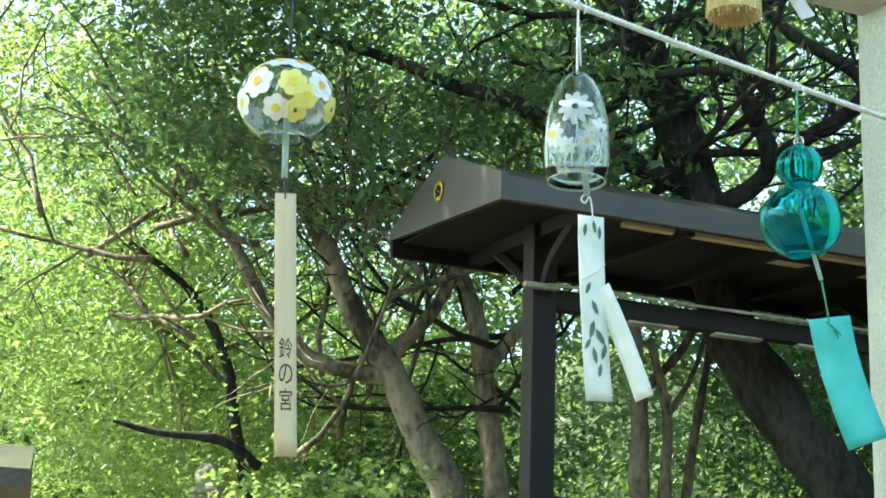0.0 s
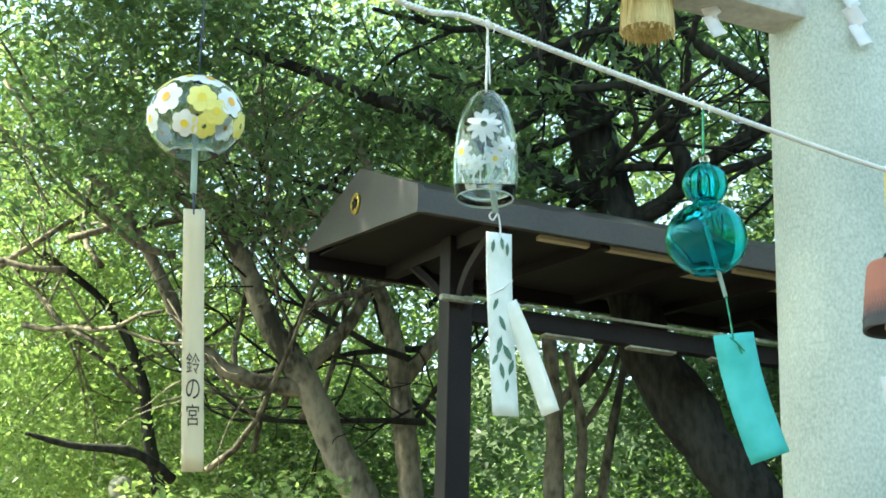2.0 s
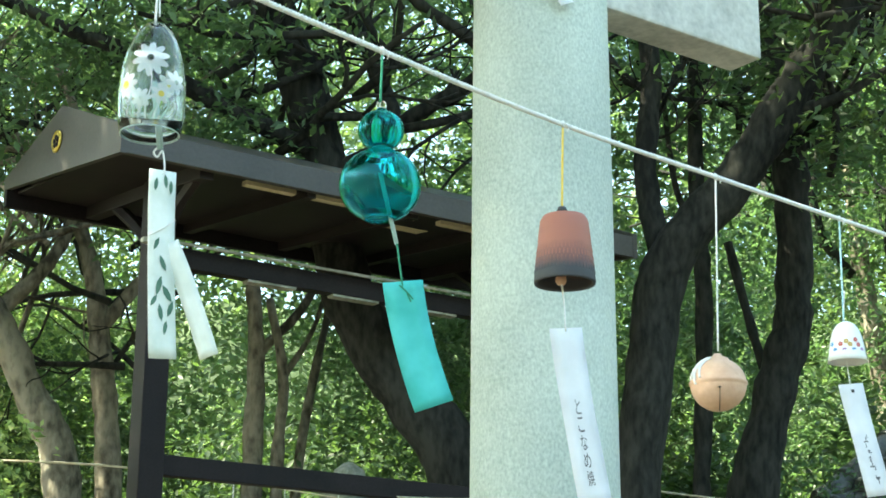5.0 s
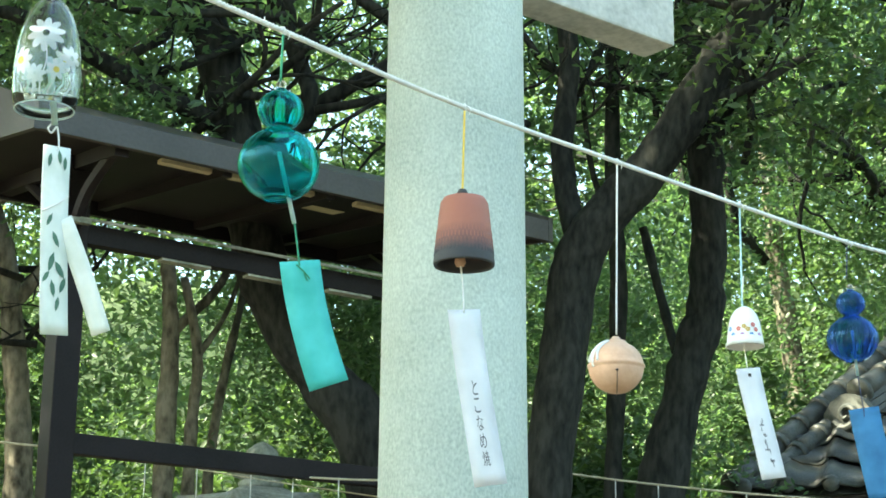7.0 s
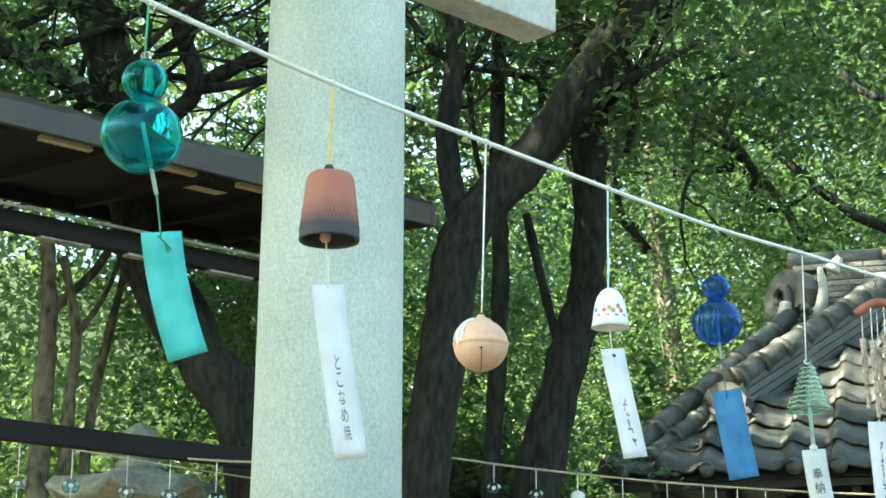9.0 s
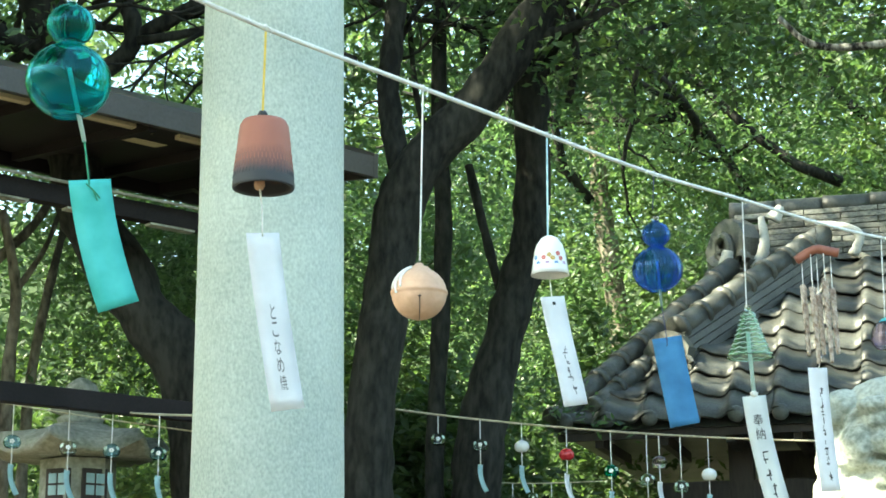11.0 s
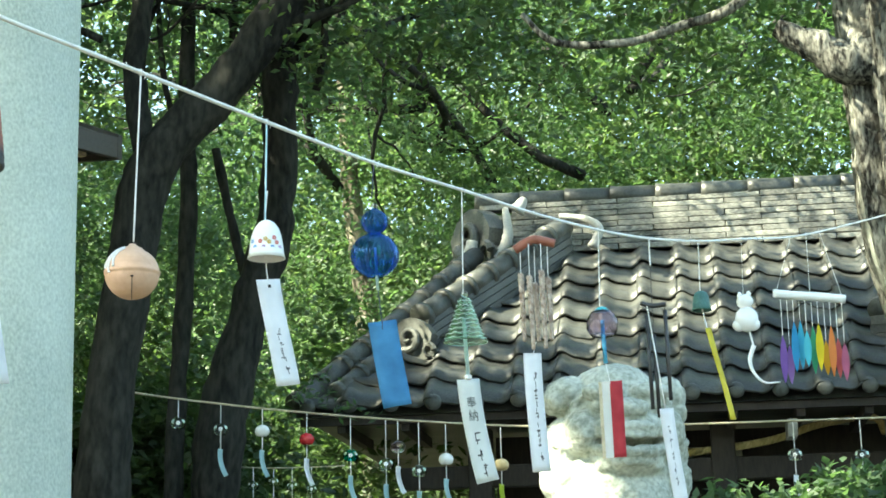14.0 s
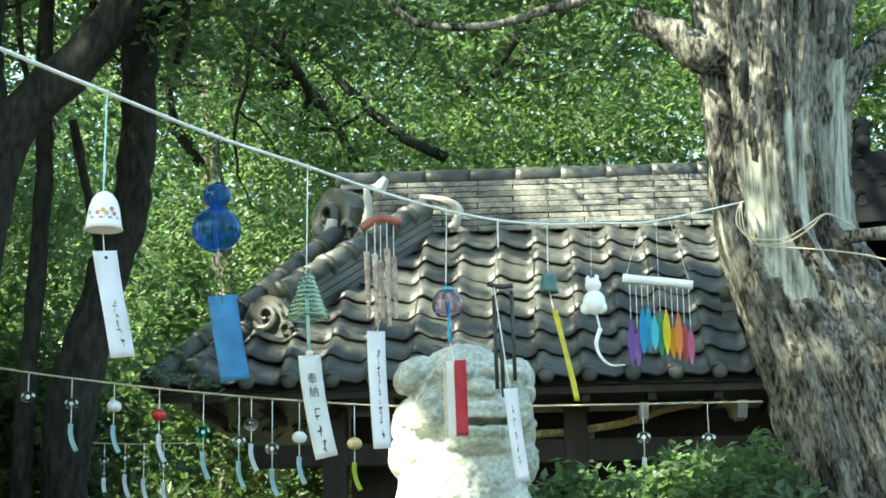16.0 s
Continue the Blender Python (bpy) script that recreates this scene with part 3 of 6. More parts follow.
# local: x to the right, -y towards the front, z up from the plinth's top
for b_ in ((0.0, 0.08, 0.20, 0.25, 0.27, 0.36), (-0.02, 0.00, 0.34, 0.22, 0.20, 0.22), (-0.06, 0.12, 0.06, 0.31, 0.29, 0.26), (-0.15, -0.12, 0.10, 0.09, 0.10, 0.27), (0.14, -0.12, 0.10, 0.09, 0.10, 0.27),
           (-0.14, -0.20, -0.02, 0.10, 0.13, 0.06), (0.13, -0.20, -0.02, 0.10, 0.13, 0.06),
           # skull, brow, ears
           (0.0, 0.00, 0.67, 0.185, 0.18, 0.18), (-0.01, -0.02, 0.78, 0.135, 0.13, 0.095), (-0.155, -0.01, 0.770, 0.085, 0.085, 0.062), (-0.205, -0.01, 0.745, 0.045, 0.07, 0.055), (0.175, -0.01, 0.755, 0.065, 0.085, 0.075), (0.200, -0.01, 0.70, 0.040, 0.07, 0.055),
           (-0.075, -0.155, 0.755, 0.070, 0.05, 0.032), (0.085, -0.155, 0.755, 0.070, 0.05, 0.032), (-0.080, -0.160, 0.705, 0.036, 0.03, 0.028), (0.090, -0.160, 0.705, 0.036, 0.03, 0.028),
           # muzzle, nose, cheeks, chin
           (0.01, -0.125, 0.640, 0.125, 0.09, 0.060), (0.01, -0.205, 0.690, 0.058, 0.045, 0.036), (-0.135, -0.09, 0.62, 0.065, 0.09, 0.085), (0.150, -0.09, 0.62, 0.060, 0.09, 0.085), (0.01, -0.12, 0.500, 0.120, 0.09, 0.045),
           # mane
           (-0.175, 0.03, 0.58, 0.075, 0.12, 0.11), (-0.185, 0.02, 0.47, 0.080, 0.12, 0.09), (0.175, 0.03, 0.56, 0.070, 0.12, 0.11), (0.175, 0.02, 0.45, 0.075, 0.12, 0.09), (0, 0.02, 0.50, 0.20, 0.17, 0.17), (0, 0.40, 0.42, 0.09, 0.07, 0.28)):
    blob(bm, *b_)
# lips round the open mouth, brow folds and ear folds
for z, w_, out_, r, up_ in ((0.622, 0.150, 0.262, 0.021, 0.026), (0.594, 0.146, 0.262, 0.015, 0.028), (0.538, 0.140, 0.258, 0.020, 0.040), (0.505, 0.130, 0.240, 0.018, 0.030)):
    tube(bm, [(0.01 + w_ * math.sin(a_), 0.02 - out_ * math.cos(a_), z + up_ * abs(math.sin(a_)) ** 3) for a_ in [-1.35 + 0.225 * k for k in range(13)]], r, 7)
for sx in (-1, 1):
    tube(bm, [(sx * (0.105 + 0.060 * math.cos(0.45 * k)), -0.150 + 0.012 * abs(k - 5), 0.690 + 0.062 * math.sin(0.45 * k)) for k in range(13)], (0.016, 0.010), 6)
    for cx, cz, cr in ((0.185, 0.575, 0.040), (0.185, 0.475, 0.040)):
        tube(bm, [(sx * (cx + cr * (1 - k / 16) * math.cos(0.8 * k)), -0.055 - 0.003 * k, cz + cr * (1 - k / 16) * math.sin(0.8 * k)) for k in range(12)], (0.017, 0.011), 6)
STATUE = new("guardian_statue", mesh_of("guardian_statue", bm, LION_STONE, True))
STATUE.matrix_world = pose(2.05, 5.83, 1.62, 0, 0, -6) @ Matrix.Diagonal((1.06, 1.06, 1.0, 1))
rm = STATUE.modifiers.new("fuse", "REMESH")
rm.mode, rm.voxel_size, rm.use_smooth_shade = "VOXEL", 0.0075, True
sm = STATUE.modifiers.new("soften", "SMOOTH")
sm.iterations, sm.factor = 1, 0.5
tx = bpy.data.textures.new("chips", "CLOUDS")
tx.noise_scale = 0.028
dm = STATUE.modifiers.new("wear", "DISPLACE")
dm.texture, dm.strength, dm.mid_level = tx, 0.014, 0.5
tagged(STATUE, "weathered pale stone guardian lion statue on a plinth", "statue")
PL = thing("statue_plinth", pose(2.02, 5.9, ground_z(5.9), 0, 0, -12), "stepped pale stone plinth under the statue", "plinth")
top = 1.57 - ground_z(5.9)
part("cap", box(bmesh.new(), -0.36, 0.36, -0.42, 0.52, top - 0.14, top, Matrix(), 0.015), STONE, PL)
part("shaft", box(bmesh.new(), -0.29, 0.29, -0.34, 0.44, 0.28, top - 0.14, Matrix(), 0.01), STONE, PL)
part("foot", box(bmesh.new(), -0.45, 0.45, -0.5, 0.6, -0.1, 0.28, Matrix(), 0.015), STONE, PL)

# ---- trees ----
rng = np.random.default_rng(7)


def tree(label, limbs, bark, crowns=(), leaf=LEAF_A, size=0.085, to_ground=True):
    """limbs: (points, first radius, last radius), the trunk first; crowns: sectors for sprays()."""
    first = [Vector(p) for p in limbs[0][0]]
    low = first[0]
    gz = ground_z(low.y)
    way = (first[0] - first[1]).normalized()
    base = low + Vector((way.x, way.y, 0)) * 0.5
    base.z = gz - 0.15
    ob = thing("tree", Matrix.Translation(base), label, "tree", "trees of the grove")
    inv = Matrix.Translation(-base)
    for k, (pts_, r0, r1) in enumerate(limbs):
        pp = [Vector(p) for p in pts_]
        if k == 0 and to_ground:
            pp = [base, base.lerp(low, 0.5)] + pp
        line = glide(pp, 9)
        bm = tube(bmesh.new(), line, (r0 * (1.25 if k == 0 else 1), r1), 14, 0.22, 3.1 * k + base.x)
        bmesh.ops.transform(bm, verts=bm.verts, matrix=inv)
        part("trunk" if k == 0 else "limb", bm, bark, ob, "", True)
    if crowns:
        cs = np.concatenate([sprays(rng, *c_) for c_ in crowns]) - np.array(base)
        cr = new("crown", leaf_mesh("crown", cs.astype(np.float32), size, leaf, rng))
        cr.parent = ob
    return ob


tree("leaning pale-barked oak with sunlit leaves beside the rack",
     [([(-2.9, 9.57, 3.09), (-3.08, 9.51, 3.48), (-3.24, 9.46, 3.84), (-3.51, 9.36, 4.28), (-3.73, 9.28, 4.77), (-4.04, 9.15, 5.19), (-4.34, 9.01, 5.46)], 0.11, 0.03),
      ([(-3.24, 9.46, 3.84), (-3.68, 9.3, 3.93), (-3.95, 9.19, 4.19), (-4.23, 9.06, 4.73), (-4.46, 8.95, 5.04), (-4.74, 8.8, 5.2)], 0.055, 0.025),
      ([(-3.30, 9.45, 3.95), (-3.0, 9.6, 4.4), (-2.9, 9.6, 5.0), (-3.1, 9.5, 5.6)], 0.05, 0.02)], BARK_PALE,
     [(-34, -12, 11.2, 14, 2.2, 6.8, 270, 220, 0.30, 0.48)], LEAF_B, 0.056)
tree("upright pale-barked tree behind the rack post",
     [([(-2.78, 10.13, 3.23), (-2.86, 10.1, 3.87), (-2.94, 10.08, 4.38), (-3.13, 10.02, 4.86), (-3.45, 9.92, 5.23)], 0.085, 0.03),
      ([(-2.88, 10.1, 4.0), (-2.5, 10.2, 4.6), (-2.3, 10.2, 5.3)], 0.045, 0.02)], BARK_PALE,
     [(-22, -3, 11, 14, 2.0, 7.5, 230, 200, 0.28, 0.50)], LEAF_A, 0.066)
tree("slender dark tree among sunlit leaves",
     [([(-4.4, 10.08, 3.18), (-4.51, 10.03, 3.69), (-4.59, 10.0, 4.13), (-4.82, 9.89, 4.57), (-5.2, 9.69, 4.88)], 0.05, 0.02),
      ([(-3.89, 9.0, 3.25), (-4.01, 8.72, 3.35), (-4.32, 8.57, 3.37), (-4.54, 8.46, 3.42)], 0.035, 0.012)], BARK_DARK,
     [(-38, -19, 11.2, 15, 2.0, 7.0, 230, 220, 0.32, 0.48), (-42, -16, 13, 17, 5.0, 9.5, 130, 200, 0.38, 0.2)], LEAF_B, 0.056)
tree("thick dark leaning oak behind the rack roof",
     [([(-0.65, 9.58, 3.1), (-0.94, 9.55, 3.5), (-1.27, 9.52, 4.08), (-1.42, 9.49, 4.83), (-1.58, 9.47, 5.4), (-1.78, 9.43, 5.88), (-2.01, 9.39, 6.38)], 0.155, 0.11),
      ([(-1.45, 9.49, 4.9), (-2.03, 8.77, 5.03), (-2.37, 8.68, 5.23), (-2.68, 8.59, 5.32), (-2.99, 8.49, 5.45), (-3.41, 8.33, 5.59)], 0.06, 0.025),
      ([(-1.40, 9.49, 4.75), (-1.01, 9.35, 4.96), (-1.1, 9.34, 5.34), (-1.22, 9.32, 5.63), (-1.51, 9.28, 5.97)], 0.06, 0.04),
      ([(-1.0, 9.35, 5.0), (-0.45, 9.19, 5.33), (-0.84, 9.16, 5.7), (-1.09, 9.14, 6.0)], 0.045, 0.03)], BARK_DARK,
     [(-20, 2, 8.6, 11, 5.2, 7.5, 60, 120, 0.28, 0.46), (-36, -11, 8.2, 9.8, 4.7, 6.8, 110, 130, 0.24, 0.46)], LEAF_A, 0.070)
for pts_, r in (([(-1.94, 10.32, 3.24), (-1.94, 10.32, 3.89), (-1.98, 10.31, 4.4)], 0.07), ([(-1.79, 10.35, 3.24), (-1.77, 10.35, 3.75), (-1.87, 10.33, 4.25)], 0.042), ([(-1.74, 10.86, 3.33), (-1.6, 10.88, 4.19), (-1.53, 10.89, 4.53)], 0.036)):
    tree("thin mottled trunk in the undergrowth", [(pts_, r, r * 0.6), ([pts_[1], (pts_[1][0] + 4 * r, pts_[1][1] + 0.1, pts_[1][2] + 0.35), (pts_[1][0] + 7 * r, pts_[1][1] + 0.2, pts_[1][2] + 0.9)], r * 0.5, r * 0.25)], BARK_PALE)
tree("forked dark oak with a strong leaning limb",
     [([(0.33, 9.4, 2.62), (0.45, 9.4, 3.7), (0.58, 9.39, 4.22), (0.96, 9.37, 4.66), (1.26, 9.33, 5.14), (1.59, 9.28, 5.65), (1.9, 9.2, 6.4)], 0.12, 0.11),
      ([(0.56, 9.4, 4.1), (0.45, 9.5, 4.7), (0.5, 9.6, 5.35), (0.46, 9.6, 6.38)], 0.07, 0.06),
      ([(1.2, 9.33, 5.05), (1.5, 9.3, 5.1), (1.9, 9.2, 5.3)], 0.04, 0.02)], BARK_DARK,
     [(-5, 7.5, 11.2, 14.5, 2.0, 7.5, 170, 190, 0.28, 0.46)], LEAF_A, 0.068)
tree("dark straight trunk beside the forked oak",
     [([(1.05, 10.46, 2.89), (1.23, 10.44, 3.62), (1.38, 10.43, 4.24), (1.39, 10.42, 5.1), (1.33, 10.43, 6.15), (1.3, 10.4, 6.9)], 0.13, 0.09),
      ([(1.02, 10.77, 4.7), (1.12, 10.76, 4.24), (1.21, 10.75, 3.87)], 0.03, 0.03)], BARK_DARK,
     [(4, 17, 16.5, 19, 2.4, 9.0, 230, 140, 0.36, 0.38), (2, 14, 9.6, 11.2, 5.2, 7.5, 60, 120, 0.25, 0.3)], LEAF_A, 0.085)
tree("slender straight grey trunk", [([(0.77, 10.48, 2.86), (0.83, 10.48, 4.17), (0.81, 10.48, 5.1), (0.85, 10.48, 6.4)], 0.055, 0.045), ([(0.82, 10.48, 4.6), (0.68, 10.5, 5.0), (0.62, 10.5, 5.6)], 0.025, 0.015)], BARK_DARK)
tree("mid-grey trunk behind the hall roof",
     [([(3.5, 19.1, 4.7), (3.35, 19.1, 6.0), (3.25, 19.1, 7.0), (3.2, 19.1, 8.6)], 0.13, 0.09)], BARK_PALE,
     [(10, 42, 17.0, 21, 4.6, 12, 420, 150, 0.40, 0.40)], LEAF_A, 0.10)
# the old tree that holds the rope: a fluted trunk with a deep cleft
OLD = tree("old thick tree with fissured flaking bark, rope tied round",
           [([(3.95, 7.2, 4.30), (3.75, 7.24, 4.22), (3.6, 7.28, 4.30), (3.42, 7.35, 4.42)], 0.12, 0.05)], BARK_OLD,
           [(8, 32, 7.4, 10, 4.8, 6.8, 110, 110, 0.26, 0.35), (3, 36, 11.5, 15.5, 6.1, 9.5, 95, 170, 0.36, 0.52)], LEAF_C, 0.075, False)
OLD.matrix_world = Matrix.Translation((0, 0, 0))
for o in OLD.children:
    o.data.transform(Matrix.Translation((3.95 + 0.5 * 0.967, 7.2 - 0.5 * 0.19, ground_z(7.2) - 0.15)))
line = glide([(4.62, 6.92, 1.0), (4.60, 6.95, 1.6), (4.555, 7.08, 2.05), (4.44, 7.14, 2.53), (4.34, 7.19, 2.82), (4.24, 7.24, 3.1), (4.15, 7.29, 3.39), (4.14, 7.3, 3.96), (4.15, 7.28, 4.55), (4.2, 7.25, 5.4)], 38)
radii_ = [0.52, 0.49, 0.46, 0.43, 0.40, 0.365, 0.325, 0.35, 0.40, 0.40]


def hump(x, mid, half):
    return math.exp(-((x - mid) / half) ** 2)


def step_up(x, a, b):
    t = min(max((x - a) / (b - a), 0), 1)
    return t * t * (3 - 2 * t)


bm = bmesh.new()
rings, bared, N_ = [], [], 220
for i, p in enumerate(line):
    k = i / 38
    j = min(int(k), 8)
    r = radii_[j] + (radii_[j + 1] - radii_[j]) * (k - j)
    ring, bares = [], []
    for q in range(N_):
        a = 2 * math.pi * q / N_
        d = Vector((math.cos(a), math.sin(a), 0))
        u = ((math.degrees(a) - 150.0) % 360) / 181.0  # 0 to 1 across the side towards the path
        z = p.z
        v = Vector((d.x * 2.4, d.y * 2.4, z * 0.8))
        wob = 0.05 * noise.noise(Vector((z * 2.1, 3.0, 0))) + 0.03 * noise.noise(Vector((z * 6.0, 9.0, 0)))
        rag = noise.noise(Vector((d.x * 9, d.y * 9, z * 2.2)))
        # the bark has gone in long upright strips; the left flank is smooth
        bare = max(hump(u, 0.43 + wob, 0.085) * step_up(z, 2.85, 3.05) * (1 - step_up(z, 3.65, 3.85)), 0.9 * hump(u, 0.62 + wob, 0.06) * step_up(z, 3.0, 3.15) * (1 - step_up(z, 3.75, 4.0)),
                   0.95 * hump(u, 0.90 + wob, 0.10) * step_up(z, 3.15, 3.35) * (1 - step_up(z, 4.1, 4.3)), 0.55 * (1 - step_up(u, 0.14, 0.26)) * step_up(z, 2.9, 3.2) if u < 0.5 else 0.0)
        bare = step_up(bare + 0.45 * rag, 0.32, 0.62)
        cleft = hump(u, 0.27 + wob if z > 3.2 else 0.27 + wob - 0.20 * (3.2 - z), 0.035) * step_up(z, 2.1, 2.5) * (0.75 + 0.5 * rag)
        hollow = hump(u, 0.70 + 0.3 * wob, 0.055) * hump(z, 3.14, 0.20)
        knee = 0.17 * (1 - step_up(z + 0.25 * (0.9 - min(u, 1.3)), 2.75, 3.02)) * step_up(u, 0.22, 0.5) * (1 - step_up(u, 1.2, 1.6))
        flute = 0.05 * math.sin(3 * a + 1.0 + 0.4 * z) + 0.035 * math.sin(5 * a + 0.4 + z)
        fis = max(0.0, 1 - abs(noise.noise(Vector((v.x * 2.6, v.y * 2.6, v.z * 1.1)))) * 5)
        fine = max(0.0, 1 - abs(noise.noise(Vector((v.x * 7, v.y * 7, z * 3.4)))) * 3.2)
        chip = noise.noise(Vector((v.x * 11, v.y * 11, z * 12)))
        rr = r * (1 + flute + knee + (1 - bare) * (0.035 - 0.13 * fis - 0.055 * fine + 0.035 * chip) - bare * (0.03 + 0.02 * fine) - 0.36 * cleft - 0.46 * hollow)
        ring.append(bm.verts.new(p + d * rr))
        bares.append(bare)
    rings.append(ring)
    bared.append(bares)
skin = [[v.co.copy() for v in ring] for ring in rings]
for a, b in zip(rings, rings[1:]):
    for k in range(N_):
        bm.faces.new((a[k], a[(k + 1) % N_], b[(k + 1) % N_], b[k]))
TRUNK = part("trunk", bm, BARK_OLD, OLD, "fissured grey-brown trunk with strips of bare wood", True)
TRUNK.data.attributes.new("bare", "FLOAT", "POINT").data.foreach_set("value", np.array(bared, dtype=np.float32).ravel())
# raised plates of bark on the side towards the path
made_ = 0
while made_ < 110:
    w_, h_ = int(rng.integers(4, 9)), int(rng.integers(8, 30))
    q0, i0 = int((150 + 181 * rng.uniform(0.24, 1.0)) / 360 * N_), int(rng.uniform(40, len(skin) - 1 - h_))
    if bared[i0 + h_ // 2][(q0 + w_ // 2) % N_] > 0.3:
        continue
    made_ += 1
    lift = rng.uniform(0.010, 0.022)
    bm = bmesh.new()
    grid_ = []
    for i in range(h_ + 1):
        row = []
        for j in range(w_ + 1):
            p = skin[i0 + i][(q0 + j + int(1.5 * math.sin(i * 0.3 + made_))) % N_]
            out_ = Vector((p.x - line[i0 + i].x, p.y - line[i0 + i].y, 0)).normalized()
            e = (2 * i / h_ - 1) ** 4 + (2 * j / w_ - 1) ** 2 + 0.5 * noise.noise(p * 26)
            p = p + out_ * (lift * math.sqrt(max(0.0, 1 - e)) * (1 + 0.4 * noise.noise(p * 40)) - 0.004)
            row.append(bm.verts.new(p))
        grid_.append(row)
    for a, b in zip(grid_, grid_[1:]):
        for j in range(w_):
            bm.faces.new((a[j], a[j + 1], b[j + 1], b[j]))
    part("bark_plate", bm, BARK_PLATE, TRUNK)
for pts_, r0, r1 in (([(4.25, 7.18, 3.8), (4.42, 7.15, 4.0), (4.55, 7.11, 4.19), (4.8, 7.04, 4.4)], 0.10, 0.06), ([(3.6, 7.24, 5.0), (3.25, 7.31, 4.53), (2.99, 7.42, 4.43), (2.73, 7.51, 4.36), (2.41, 7.61, 4.38), (2.25, 7.65, 4.53)], 0.03, 0.014),
                     ([(4.38, 6.95, 2.78), (4.43, 6.75, 2.92), (4.47, 6.66, 3.03), (4.50, 6.64, 3.16)], 0.075, 0.035), ([(4.30, 6.98, 3.26), (4.45, 6.85, 3.26), (4.62, 6.8, 3.25)], 0.035, 0.028)):
    part("limb", tube(bmesh.new(), glide(pts_, 8), (r0, r1), 14, 0.2, r0), BARK_OLD, OLD, "", True)
# an unseen tree added to shade the scene, left of and above the camera
tree("tall unseen oak added to shade the path",
     [([(-5.5, 3.5, 2.0), (-5.4, 3.6, 4.0), (-5.0, 3.8, 6.0), (-4.4, 4.2, 8.0)], 0.25, 0.10)], BARK_DARK,
     [], LEAF_C, 0.12)


def canopy(n, x0, x1, y0, y1, z0, z1, gap):
    """High sun-blocking leaves added over the path, in drifts with openings between them."""
    p = np.stack([rng.uniform(x0, x1, n), rng.uniform(y0, y1, n), rng.uniform(z0, z1, n)], 1)
    mid, half = np.array(((x0 + x1) / 2, (y0 + y1) / 2)), np.array(((x1 - x0) / 2, (y1 - y0) / 2))
    # drifts fray towards their edges
    keep = [noise.noise(Vector((q[0] * 0.9, q[1] * 0.9, 3.0))) > gap and np.sum(np.abs((q[:2] - mid) / half) ** 4) + 0.55 * noise.noise(Vector((q[0] * 0.8, q[1] * 0.8, q[2] * 0.8 + 9))) < 0.95 for q in p]
    p = p[np.array(keep)]
    # the drifts lie along the sun's way from the place that they shade
    lean = np.array(SUN_FROM / SUN_FROM.z)[:2] - np.array((-0.658, -0.553))
    p[:, :2] += (p[:, 2:3] - 3.2) * lean
    # openings cut along the sun's way to light the statue, hall roof and bush
    for cx, cy, cz, r in ((1.80, 5.8, 1.8, 0.36), (6.45, 13.4, 5.1, 1.05), (3.12, 12.66, 3.6, 0.30), (3.95, 12.89, 3.95, 0.36), (4.78, 13.12, 4.3, 0.34), (5.55, 13.26, 4.6, 0.42), (4.03, 12.22, 3.55, 0.26), (5.0, 12.5, 3.95, 0.28), (3.3, 13.3, 4.3, 0.25), (3.5, 7.3, 2.1, 0.34)):
        d = p - np.array((cx, cy, cz))
        w_ = np.array(SUN_FROM)
        off = d - (d @ w_)[:, None] * w_
        p = p[np.linalg.norm(off, axis=1) > r]
    return p


cs = np.concatenate([canopy(62000, -8.5, 1.0, -5.8, 5.2, 7.2, 9.6, -0.42), canopy(14000, -6.0, -0.5, -1.6, 4.2, 7.2, 9.6, -1), canopy(8000, -6.4, -2.2, 2.6, 6.8, 7.8, 9.6, -0.3),
                     canopy(30000, -3.8, 4.4, 2.6, 8.6, 8.8, 10.7, -0.22), canopy(34000, -3.2, 4.8, 6.4, 12.2, 10.9, 13.0, 0.02),
                     canopy(7000, -5.2, -1.4, 0.2, 3.2, 7.4, 9.2, -1), canopy(20000, -6.2, -1.6, 6.0, 9.4, 8.0, 9.5, -0.5), canopy(16000, -11.5, -5.4, 5.6, 10.2, 8.6, 10.0, 0.22)])
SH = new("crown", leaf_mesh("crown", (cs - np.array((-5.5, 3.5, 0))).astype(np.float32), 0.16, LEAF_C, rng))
SH.parent = [o for o in scene.objects if o.get("label", "") == "tall unseen oak added to shade the path"][0]
SH.matrix_world = Matrix.Translation((-5.5, 3.5, 0))
# bare boughs and twigs through the crowns
def boughs(owner, starts, count, r, reach, bark=BARK_DARK):
    """Forking boughs that grow out of an owner's crown; one mesh."""
    bm = bmesh.new()

    def grow(p, d, r_, length, depth):
        line = [p]
        n = 6
        for k in range(n):
            d = (d + Vector(rng.normal(size=3)) * 0.20 + Vector((0, 0, 0.06))).normalized()
            line.append(line[-1] + d * (length / n))
        tube(bm, line, (r_, r_ * 0.45), 6, 0.15, p.x)
        if depth:
            for k in (2, 3, 4, 5):
                if rng.uniform() < 0.8:
                    grow(line[k], (d + Vector(rng.normal(size=3)) * 0.75).normalized(), r_ * 0.5, length * 0.62, depth - 1)

    for k in range(count):
        p = Vector(starts[k % len(starts)]) + Vector(rng.normal(size=3)) * 0.25
        grow(p, Vector((rng.uniform(-1, 1), rng.uniform(-0.5, 0.4), rng.uniform(0.0, 0.9))).normalized(), r, reach, 2)
    bmesh.ops.translate(bm, verts=bm.verts, vec=-owner.matrix_world.translation)
    tagged(part("bough_spray", bm, bark, owner, "dark forking boughs", True), kind="stuff")


